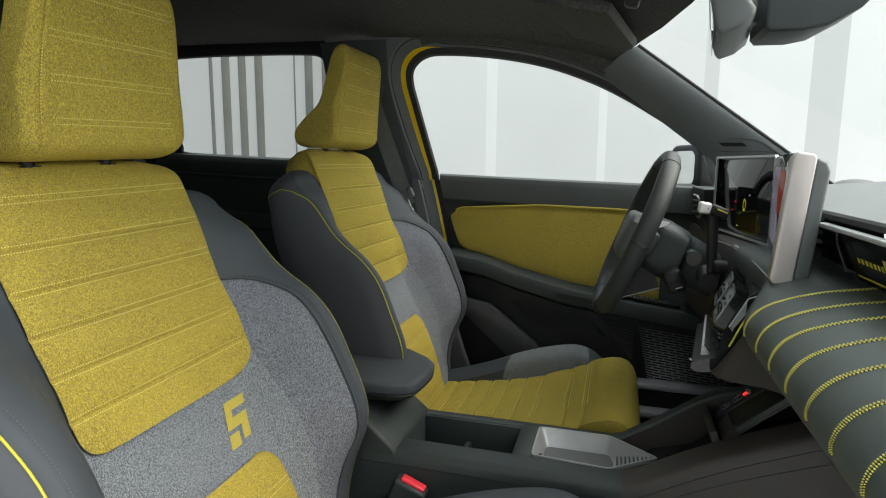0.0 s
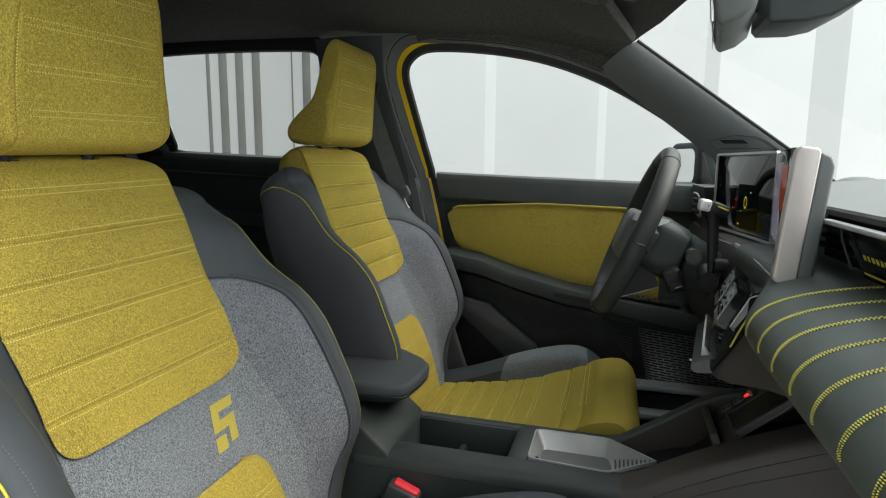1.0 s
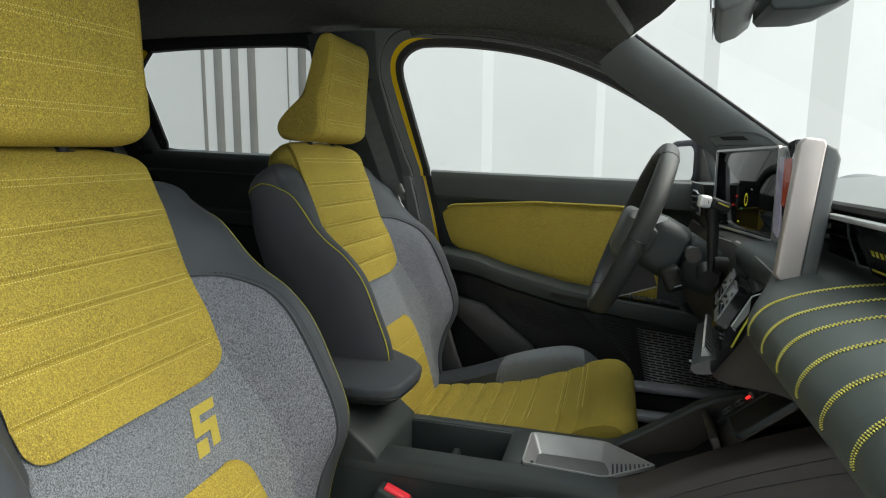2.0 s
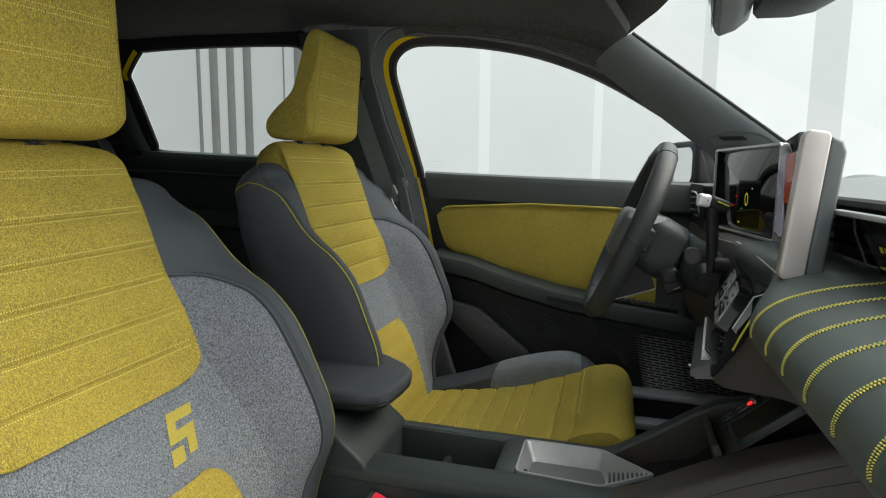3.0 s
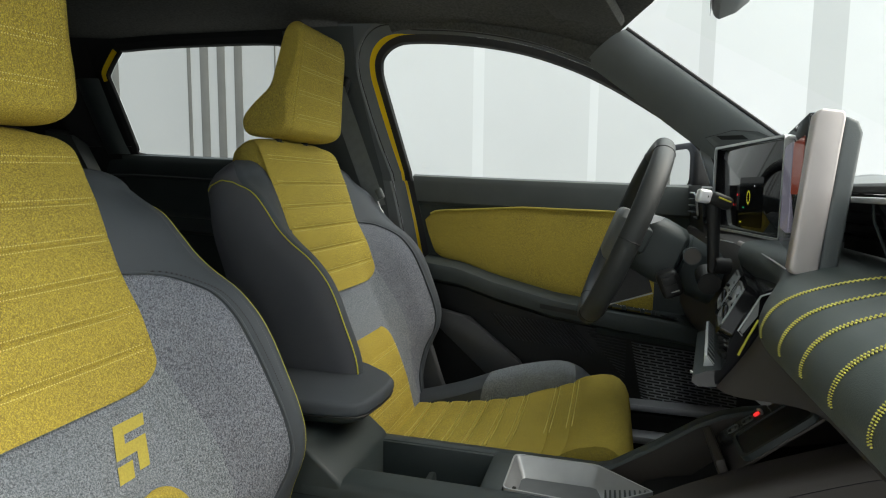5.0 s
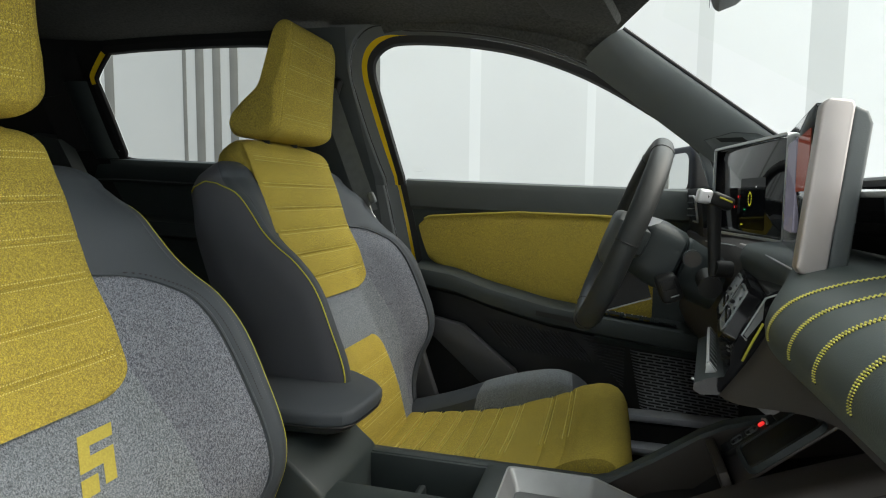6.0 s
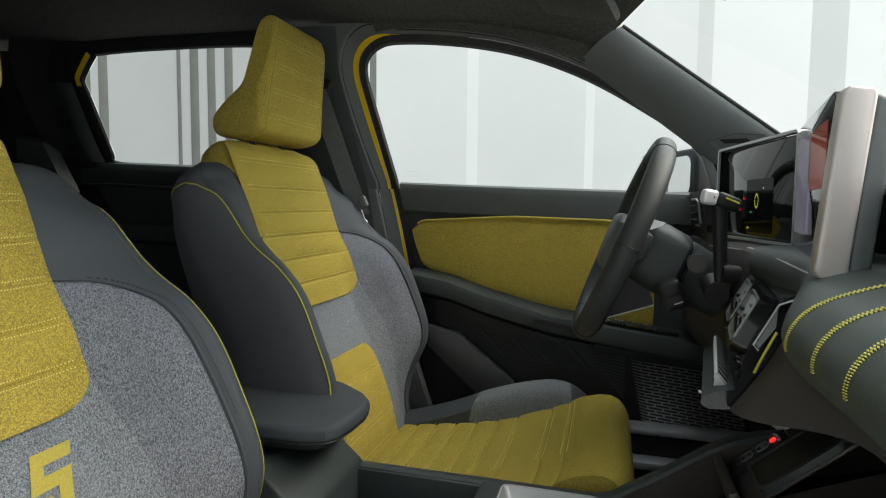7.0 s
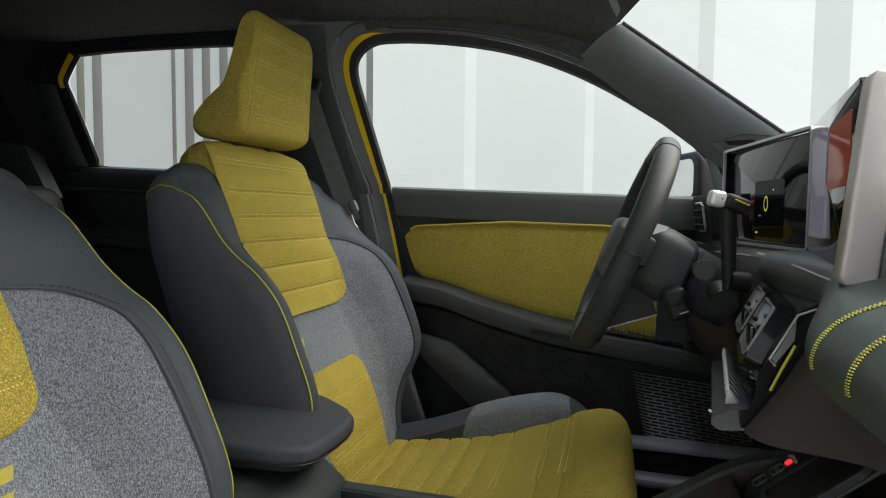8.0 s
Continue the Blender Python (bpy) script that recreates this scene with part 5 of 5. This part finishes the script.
gear = part("selector_stalk", grid(lambda a, s: (interp(s, [(0, 0.193), (1, 0.186)]) + (0.0085 + 0.002 * s) * math.cos(a), 0.165 - 0.01 * s + 0.007 * math.sin(a), 0.945 + 0.115 * s), [2 * math.pi * i / 12 for i in range(12)], lin(0, 1, 6), DEEP, "gear", True, False, True), col, "black gear selector stalk")
part("selector_boss", tube([(0.190, 0.215, 0.935), (0.188, 0.160, 0.927)], 0.017, DEEP, "boss", 24), col)
part("selector_root", tube([(0.215, 0.165, 0.955), (0.192, 0.160, 0.957)], 0.013, DEEP, "root", 18), col)
part("selector_tip", box((0.021, 0.017, 0.021), KEYM, 0.005, seg=3), gear, "silver selector tip", at=pose(0.171, 0.148, 1.064, 0, 10, 10))
part("selector_head", box((0.034, 0.024, 0.020), DEEP, 0.006, seg=3), gear, "", at=pose(0.195, 0.154, 1.057, 0, 22, 10))
part("selector_line", box((0.020, 0.002, 0.0024), PIPING, 0.001), gear, "thin yellow line", at=pose(0.200, 0.1412, 1.059, 0, 22, 10))
part("tip_mark", mesh_of("mark", [(0.1655, 0.1415, 1.064), (0.1715, 0.1405, 1.0715), (0.1775, 0.1400, 1.0635), (0.1715, 0.1405, 1.0555)], [(0, 1, 2, 3)], DEEP), gear)
sat = part("satellite", box((0.036, 0.05, 0.046), DEEP, 0.009, seg=3), col, "black control pod with a chrome edge", at=pose(0.137, 0.245, 0.912, 0, -22, 0))
part("pod_button", box((0.022, 0.004, 0.016), DEEP, 0.002), sat, at=pose(0, -0.027, 0.008))
part("pod_edge", box((0.014, 0.003, 0.002), SATIN, 0.001), sat, "chrome edge", at=pose(0.004, -0.027, -0.012))

# ---- centre console ----
con = thing("centre_console", "black centre console with an open bin and a silver tray", "console")
YN, YF = -0.092, 0.100


def con_top(x):
    return interp(x, [(-0.62, 0.645), (0.03, 0.645), (0.06, 0.647), (0.076, 0.654), (0.134, 0.688), (0.213, 0.728), (0.289, 0.760), (0.321, 0.773), (0.5, 0.83)])


def con_far(x):
    return interp(x, [(-0.62, 0.641), (0.03, 0.641), (0.045, 0.643), (0.107, 0.683), (0.19, 0.742), (0.24, 0.758), (0.36, 0.775), (0.5, 0.80)])


XS = lin(-0.39, 0.03, 11) + lin(0.05, 0.45, 14)
near_rail = lambda k, x: [(x, -0.036, con_top(x) - 0.006), (x, -0.039, con_top(x) - 0.001), (x, -0.045, con_top(x)), (x, -0.078, con_top(x) - 0.001), (x, -0.086, con_top(x) - 0.004), (x, -0.091, con_top(x) - 0.012), (x, -0.093, con_top(x) - 0.024)][int(k)]
part("near_rail", grid(near_rail, list(range(7)), [x for x in XS if x <= 0.05], PLASTIC, "rail"), con, "black rail along the tray")
part("near_shoulder", grid(near_rail, list(range(7)), [0.05] + [x for x in XS if x > 0.051], BROWN, "rail"), con, "dark side of the console")
near_side = lambda s, x: (x, -0.093 - 0.027 * s - 0.03 * s * smooth01((x - 0.05) / 0.3), (con_top(x) - 0.024) * (1 - s) + 0.30 * s)
part("near_side", grid(near_side, lin(0, 1, 6), lin(-0.62, 0.05, 12), PLASTIC, "side"), con, "black side panel of the console")
part("front_side", grid(near_side, lin(0, 1, 6), lin(0.05, 0.45, 14), BROWN, "side"), con, "dark brown-black side panel of the console")
part("side_seam", tube([near_side(0.0, x) for x in lin(-0.62, 0.05, 12) + lin(0.05, 0.45, 14)[1:]], 0.0006, DEEP, "seam"), con)
part("side_crease", tube([Vector(near_side(0.05, x)) + Vector((0, -0.0002, 0)) for x in lin(0.05, 0.45, 14)], 0.0006, PLASTIC, "crease"), con)
part("far_rail", grid(lambda k, x: [(x, 0.078, con_far(x) - 0.006), (x, 0.081, con_far(x) - 0.001), (x, 0.087, con_far(x)), (x, 0.102, con_far(x) - 0.001), (x, 0.108, con_far(x) - 0.006), (x, 0.114, con_far(x) - 0.05), (x, 0.12, 0.30)][int(k)], list(range(7)), XS, PLASTIC, "rail"), con, "black rail along the tray")
part("cross_rail", box((0.030, 0.125, 0.006), PLASTIC, 0.002, at=(-0.115, 0.020, 0.6405)), con)
part("rear_rail", box((0.020, 0.125, 0.006), PLASTIC, 0.002, at=(-0.338, 0.020, 0.640)), con)
# open bin
for nm, sz, at in (("bin_wall", (0.205, 0.006, 0.11), (-0.232, -0.036, 0.585)), ("bin_wall", (0.205, 0.006, 0.11), (-0.232, 0.079, 0.583)), ("bin_wall", (0.006, 0.12, 0.11), (-0.131, 0.02, 0.583)), ("bin_wall", (0.006, 0.12, 0.11), (-0.331, 0.02, 0.583)), ("bin_floor", (0.205, 0.12, 0.006), (-0.232, 0.02, 0.545))):
    part(nm, box(sz, PLASTIC, 0.001, at=at), con)
part("bin_divider", box((0.014, 0.035, 0.05), PLASTIC, 0.006, at=(-0.235, 0.055, 0.575)), con, "small rubber cup holder tab")
# silver tray
TRAY_O = [(0.105, 0.013), (0.108, 0.017), (0.104, 0.021), (0.034, 0.0755), (0.024, 0.0785), (-0.090, 0.0785), (-0.098, 0.0755), (-0.100, 0.068), (-0.100, -0.026), (-0.097, -0.034), (-0.088, -0.0365), (0.024, -0.0445), (0.034, -0.042)]


def band_of(poly, t, z0, z1, material, name):
    """A flat rim of breadth t along a plan outline."""
    i = offset(poly, -t)
    n = len(poly)
    verts = [(x, y, z1) for x, y in poly] + [(x, y, z1) for x, y in i] + [(x, y, z0) for x, y in poly] + [(x, y, z0) for x, y in i]
    faces = []
    for k in range(n):
        q = (k + 1) % n
        faces += [(k, q, n + q, n + k), (k, q, 2 * n + q, 2 * n + k), (n + k, n + q, 3 * n + q, 3 * n + k)]
    return mesh_of(name, verts, faces, material)


part("tray_rim", band_of(TRAY_O, 0.0026, 0.640, 0.6465, SATIN, "rim"), con, "slim silver tray rim")


TRAY_F = [(0.036, 0.004), (0.036, 0.015), (0.036, 0.026), (0.030, 0.050), (0.022, 0.053), (-0.076, 0.053), (-0.081, 0.050), (-0.083, 0.044), (-0.083, -0.020), (-0.081, -0.028), (-0.075, -0.031), (0.022, -0.037), (0.030, -0.034)]


def tray(s, k):
    a, b = offset(TRAY_O, -0.0026)[s], TRAY_F[s]
    f = [0, 0.10, 0.9, 0.97, 1.0][k]
    return (a[0] + (b[0] - a[0]) * f, a[1] + (b[1] - a[1]) * f, 0.6455 - 0.026 * [0, 0.13, 0.93, 0.99, 1][k])


TRAYM = mat("grey satin tray", (0.31, 0.315, 0.315), 0.36, 0.45, (0.34, 0.345, 0.345), 40)
part("tray", grid(tray, list(range(13)), [0, 1, 2, 3, 4], TRAYM, "tray", True), con, "satin silver tray")
# same silver as the tray walls; the dark reflection is put into its colour
part("tray_floor", mesh_of("tray_floor", [(x, y, 0.6198) for x, y in offset(TRAY_F, 0.001)], [tuple(range(13))], mat("silver tray floor with a dark reflection in its colour", (0.105, 0.11, 0.11), 0.42, 0.2, (0.12, 0.125, 0.125), 60), False), con, "silver tray floor with a dark reflection in its colour")
part("tray_slot", box((0.006, 0.020, 0.010), DEEP, 0.002, at=(-0.087, -0.010, 0.628)), con)
for i in range(9):
    f = (i + 0.5) / 9
    a, b = Vector((0.040, -0.030, 0.6225)).lerp(Vector((0.101, 0.013, 0.6450)), f), Vector((0.040, 0.044, 0.6225)).lerp(Vector((0.101, 0.020, 0.6440)), f)
    part("ramp_rib", tube([a, b], 0.0018, PLASTIC, "rib", 5), con)
part("valley", grid(lambda s, x: (x, -0.037 + 0.116 * s, interp(x, [(0.04, 0.590), (0.085, 0.615), (0.108, 0.636), (0.17, 0.650), (0.21, 0.690), (0.45, 0.75)]) - 0.012 * math.sin(math.pi * s)), lin(0, 1, 5), lin(0.04, 0.45, 14), DEEP, "valley"), con)
part("valley_wall", grid(lambda s, x: (x, 0.080, con_far(x) - 0.004 - 0.09 * s), lin(0, 1, 3), lin(0.04, 0.45, 12), BROWN, "wall"), con)
part("valley_wall", grid(lambda s, x: (x, -0.037, con_top(x) - 0.004 - 0.09 * s), lin(0, 1, 3), lin(0.04, 0.45, 12), DEEP, "wall"), con)
SL = pose(0.226, 0.055, 0.747, 0, -41, 0)      # the sloping panel with the sockets
part("partition", box((0.012, 0.112, 0.06), BROWN, 0.003), con, at=pose(0.192, 0.021, 0.700, 0, -20, 0))
part("slope", prism([(-0.045, -0.088), (0.12, -0.088), (0.12, 0.024), (-0.045, 0.024)], 0.004, BROWN, SL @ Matrix.Translation((0, 0, -0.012)), 0.001), con)
part("charging_pad", prism(rounded(0.095, 0.062, 0.010), 0.004, DEEP, SL @ Matrix.Translation((0.030, -0.050, -0.006)), 0.001), con, "black rubber phone pad")
part("pad_frame", frame_band(0.108, 0.074, 0.014, 0.006, 0.008, PLASTIC, SL @ Matrix.Translation((0.030, -0.050, -0.008))), con)
usb = part("socket_panel", prism(rounded(0.080, 0.030, 0.005), 0.008, DEEP, SL @ Matrix.Translation((0, 0, -0.008)), 0.001), con, "black panel with two sockets")
for dx in (-0.016, 0.007):
    part("socket", frame_band(0.018, 0.016, 0.006, 0.0012, 0.002, PILLAR, SL @ Matrix.Translation((dx, 0, 0.000))), usb)
    part("socket_core", prism(rounded(0.006, 0.006, 0.0025), 0.0015, PILLAR, SL @ Matrix.Translation((dx, 0, 0.0)), 0), usb)
for dx in (-0.030, -0.027, -0.005, -0.002):
    part("rib", prism([(-0.0007, -0.009), (0.0007, -0.009), (0.0007, 0.009), (-0.0007, 0.009)], 0.0015, PLASTIC, SL @ Matrix.Translation((dx, 0, 0.0)), 0), usb)
part("socket_light", prism(rounded(0.009, 0.008, 0.0035), 0.002, RGLOW, SL @ Matrix.Translation((0.022, 0.0, 0.0)), 0), usb, "small red light")
part("socket_edge", tube([SL @ Vector((0.026 + 0.004 * math.sin(a), 0.011 * math.cos(a), 0.001)) for a in lin(0.1, 2.6, 7)], 0.0018, SILVER, "edge"), usb)
# rear part below the armrest
part("rear_block", prism([(-0.62, 0.34), (-0.327, 0.34), (-0.327, 0.640), (-0.332, 0.648), (-0.392, 0.697), (-0.410, 0.700), (-0.62, 0.700)], 0.190, PLASTIC, Matrix(((1, 0, 0, 0), (0, 0, 1, -0.090), (0, 1, 0, 0), (0, 0, 0, 1))), 0.006, seg=3), con, "console block under the armrest")
arm = thing("armrest", "black padded leather centre armrest on the console", "armrest")
AO = [(-0.66, -0.060), (-0.414, -0.058), (-0.352, -0.052), (-0.322, -0.042), (-0.311, -0.026), (-0.3065, 0.020), (-0.3065, 0.058), (-0.312, 0.088), (-0.334, 0.116), (-0.384, 0.153), (-0.44, 0.178), (-0.56, 0.203), (-0.66, 0.212)]
part("pad", prism(AO, 0.024, LEATHER, pose(0, 0, 0.724), 0.008, seg=4), arm, "black leather pad")
part("pad_seam", tube([(x, y, 0.7245) for x, y in offset(AO, -0.002)], 0.0016, DEEP, "seam", closed=True), arm)


def arm_base(i, k):
    d, z = [(-0.003, 0.723), (-0.006, 0.717), (-0.020, 0.708), (-0.040, 0.699), (-0.055, 0.692)][k]
    x, y = offset(AO, d)[i]
    return (x - 0.018 * (0.723 - z) / 0.031 * smooth01((x + 0.42) / 0.12), y, z)


part("base", grid(arm_base, list(range(13)), list(range(5)), PLASTIC, "base", True, False, True), arm, "black plastic base")

# ---- belt buckle, seat belt, mirrors ----
buckle = thing("belt_buckle", "black seat belt buckle with a red button", "belt buckle")
BKM = pose(-0.302, -0.112, 0.568, 0, 22, 0)
part("body", box((0.058, 0.030, 0.075), PLASTIC, 0.006, seg=3), buckle, at=BKM)
part("button", box((0.044, 0.018, 0.008), RED, 0.003, seg=3), buckle, "red release button", at=BKM @ pose(0.002, 0, 0.0385))
part("stem", box((0.030, 0.012, 0.20), DEEP, 0.004), buckle, at=BKM @ pose(-0.004, 0, -0.12))
belt = thing("seat_belt", "grey webbing seat belt on the middle pillar", "seat belt")
part("webbing", grid(lambda s, t: tuple(Vector((-0.650, 0.560, 1.32)).lerp(Vector((-0.560, 0.615, 1.02)), t) + Vector((0.046 * (s - 0.5), 0.004 * (s - 0.5), 0.012 * (s - 0.5)))), lin(0, 1, 3), lin(0, 1, 8), mat("grey webbing", (0.10, 0.11, 0.11), 0.8, 0, (0.12, 0.13, 0.13), 60, 0.3, 900), "web"), belt)
part("guide", box((0.03, 0.02, 0.06), DEEP, 0.008, seg=3), belt, at=pose(-0.640, 0.580, 1.325, 0, 20, 0))
part("tongue", box((0.020, 0.012, 0.030), PILLAR, 0.006, seg=3), belt, at=pose(-0.545, 0.596, 1.055, 0, -25, 0))
part("buckle_tip", tube([(-0.552, 0.600, 1.035), (-0.545, 0.602, 1.015), (-0.538, 0.604, 1.005)], 0.0016, SATIN, "tip"), belt, "bright metal tongue")
part("lower_webbing", grid(lambda s, t: (-0.565 + 0.03 * (s - 0.5) + 0.05 * t, 0.622, 1.02 - 0.5 * t), lin(0, 1, 3), lin(0, 1, 4), DEEP, "web"), belt)
mir = thing("rear_view_mirror", "grey frameless rear-view mirror on the windscreen", "mirror")
MO = [(0.150, 1.415), (0.152, 1.36), (0.163, 1.312), (0.170, 1.3085), (0.190, 1.315), (0.206, 1.328), (0.209, 1.338), (0.200, 1.352), (0.186, 1.372), (0.180, 1.40), (0.176, 1.415)]
MT = Matrix.Translation((0.165, 0.092, 0)) @ pose(0, 0, 0, 0, 0, -8) @ Matrix.Translation((-0.165, -0.092, 0))
part("housing", prism(MO, 0.21, PILLAR, MT @ Matrix(((1, 0, 0, 0), (0, 0, 1, -0.118), (0, 1, 0, 0), (0, 0, 0, 1))), 0.007, seg=4), mir, "grey mirror housing")
part("glass", prism([(0, 0), (0.20, 0), (0.20, 0.098), (0, 0.098)], 0.003, MIRRORM, MT @ Matrix(((0, -0.10, -0.995, 0.1605), (1, 0, 0, -0.113), (0, 0.995, -0.1, 1.315), (0, 0, 0, 1))), 0.001), mir, "mirror glass")
part("arm", tube([(0.196, -0.005, 1.362), (0.215, -0.005, 1.364), (0.235, -0.005, 1.366)], 0.011, DEEP, "arm", 12), mir)
part("joint", tube([(0.188, -0.005, 1.360), (0.200, -0.005, 1.362)], 0.016, PILLAR, "joint", 16), mir)
box_o = [(0.200, 1.324), (0.206, 1.317), (0.246, 1.316), (0.274, 1.321), (0.312, 1.342), (0.346, 1.380), (0.336, 1.42), (0.198, 1.43)]
part("sensor_box", prism(box_o, 0.105, PLASTIC, Matrix(((1, 0, 0, 0), (0, 0, 1, -0.075), (0, 1, 0, 0), (0, 0, 0, 1))), 0.005, seg=3), mir, "dark sensor housing at the windscreen")
out = thing("door_mirror", "black outside mirror beside the door window", "mirror")
OM = pose(0.205, 0.90, 1.130, 90, 0, -70)
part("housing", prism(rounded(0.19, 0.135, 0.035, 7), -0.07, RUBBER, OM, 0.012, seg=3), out, "black mirror housing")
part("glass", prism(rounded(0.150, 0.098, 0.026, 7), 0.003, MIRRORM, OM, 0), out, "mirror glass")
part("foot", box((0.06, 0.14, 0.03), RUBBER, 0.008, at=(0.20, 0.80, 1.070)), out)
qt = part("quarter_trim", prism([(0.225, 1.185), (0.245, 1.178), (0.285, 1.08), (0.262, 1.08)], 0.02, PILLAR, Matrix(((1, 0, 0, 0), (0, -0.0, 1, 0.685), (0, 1, 0, 0), (0, 0, 0, 1))), 0.004), front, "dark post of the front quarter light")

# ---- door details ----
RIBM = mat("dark grey moulded plastic", (0.045, 0.047, 0.050), 0.35)
GRILLE = mat("grey grille plastic", (0.17, 0.175, 0.187), 0.35, 0.2)
part("pull_recess", grid(lambda s, x: (x, 0.656 - 0.003, interp(x, ARM) - 0.020 - 0.012 * s), lin(0, 1, 2), lin(-0.13, -0.02, 6), DEEP, "recess"), front)
sw = part("switch_panel", grid(lambda s, x: (x, 0.664 + 0.028 * s, interp(x, ARM) + 0.002), lin(0, 1, 2), lin(0.02, 0.20, 6), GLOSS, "switches"), front, "gloss black switch panel")
for x in (0.045, 0.075, 0.082, 0.120, 0.145, 0.155):
    part("switch", box((0.004 if x in (0.045, 0.082) else 0.010, 0.016, 0.010), CHROME if x in (0.045, 0.082) else PLASTIC, 0.002), sw, at=pose(x, 0.678, interp(x, ARM) + 0.006))
for i in range(22):
    x0 = -0.27 + i * 0.0105
    part("rib", tube([(x0, 0.7085, 0.735 - 0.10 * (x0 + 0.26)), (x0 + 0.062, 0.706, 0.668 - 0.10 * (x0 + 0.26))], 0.0017, RIBM, "rib", 5), front)
for i in range(15):
    z0 = 0.708 - i * 0.0085
    part("rib", tube([(-0.016 + i * 0.007, 0.705, z0), (0.100, 0.704, z0 - 0.014)], 0.0017, RIBM, "rib", 5), front)
gr = part("speaker_grille", None, front, "black speaker grille with rows of slots")
for i in range(20):
    z0 = 0.688 - i * 0.0073
    xa, xb = 0.098 + 0.0015 * i, 0.345
    part("bar", tube([(xa, 0.696, z0 - 0.09 * (xa - 0.1)), (xa + 0.006, 0.691, z0 - 0.09 * (xa - 0.094)), (xa + 0.018, 0.688, z0 - 0.09 * (xa - 0.082)), (xb, 0.688, z0 - 0.09 * (xb - 0.1))], 0.0016, GRILLE, "bar", 6), gr)
    for k in range(7):
        x0 = xa + 0.020 + 0.034 * k + (0.017 if i % 2 else 0.0)
        if i < 19 and x0 < xb:
            part("bridge", box((0.0042, 0.0026, 0.0075), GRILLE, 0, at=(x0, 0.6890, z0 - 0.0036 - 0.09 * (x0 - 0.1))), gr)
part("backing", mesh_of("backing", [(0.085, 0.698, 0.697), (0.36, 0.698, 0.69), (0.36, 0.698, 0.50), (0.085, 0.698, 0.53)], [(0, 1, 2, 3)], DEEP, False), gr)
part("brace", prism([(-0.46, 0.768), (-0.404, 0.747), (-0.319, 0.729), (-0.181, 0.621), (-0.160, 0.580), (-0.267, 0.580), (-0.403, 0.700), (-0.46, 0.725)], 0.03, BRACEM, Matrix(((1, 0, 0, 0), (0, 0, 1, 0.655), (0, 1, 0, 0), (0, 0, 0, 1))), 0.004), front, "dark slanting brace of the panel")
part("ledge", grid(lambda k, x: (x, [0.702, 0.690, 0.6865, 0.690][int(k)], 0.719 - 0.112 * (x - 0.05) + [0.003, 0.001, -0.006, -0.018][int(k)]), list(range(4)), lin(0.012, 0.36, 10), PLASTIC, "ledge"), front, "dark ledge above the speaker grille")
for x, y, w in ((0.060, 0.668, 0.005), (0.068, 0.664, 0.004), (0.075, 0.668, 0.004), (0.098, 0.666, 0.006), (0.112, 0.668, 0.004), (0.122, 0.664, 0.006), (0.130, 0.668, 0.004)):
    part("switch_mark", box((0.0016, w, 0.0010), KEYM, 0, at=(x, y + 0.006, interp(x, ARM) + 0.0118)), sw, "small bright bar on a switch")

# ---- rear seats ----
bench = thing("rear_bench", "dark rear bench seat behind the front seats", "car seat")
part("backrest", box((0.16, 1.22, 0.62), DEEP, 0.05, seg=4), bench, at=pose(-1.40, 0, 0.80, 0, -20, 0))
part("cushion", box((0.50, 1.22, 0.26), DEEP, 0.05, seg=4), bench, at=pose(-1.15, 0, 0.44, 0, -6, 0))
for yv in (0.32, -0.32):
    part("headrest", box((0.09, 0.24, 0.15), DEEP, 0.04, seg=4), bench, at=pose(-1.52, yv, 1.15, 0, -15, 0))

# ---- glass ----
for nm, vs in (("windscreen", [(0.13, -0.55, 1.44), (0.13, 0.55, 1.44), (0.83, 0.64, 1.07), (0.83, -0.64, 1.07)]),):
    g = part("window_windscreen", mesh_of(nm, vs, [(0, 1, 2, 3)], SCREENGLASS, False))
    tagged(g, "clear laminated windscreen glass", "windscreen", kind="structure")
    g.visible_shadow = False
for nm, poly, sgn in (("window_front_north", W1, 1), ("window_rear_pane_north", W2, 1), ("window_rear_pane_south", W2, -1)):
    g = part(nm, mesh_of(nm, [side(x, z, -0.004, sgn) for x, z in offset(poly, 0.006)], [tuple(range(len(poly)))], TINTED if "rear" in nm else GLASS, False))
    tagged(g, "grey tinted rear side window glass" if "rear" in nm else "clear side window glass", "car window", kind="structure")
    g.visible_shadow = False

# etched marks on the glass: plain bars
ETCH = mat("faint grey etching", (0.60, 0.61, 0.61), 0.7)
pane = bpy.data.objects["window_front_north"]
for z, x0, x1, h in ((1.135, -0.475, -0.443, 0.0009), (1.126, -0.470, -0.448, 0.0007), (1.122, -0.466, -0.452, 0.0007)):
    part("etched_bar", mesh_of("etch", [side(x0, z, 0.001), side(x1, z, 0.001), side(x1, z + h, 0.001), side(x0, z + h, 0.001)], [(0, 1, 2, 3)], ETCH, False), pane)
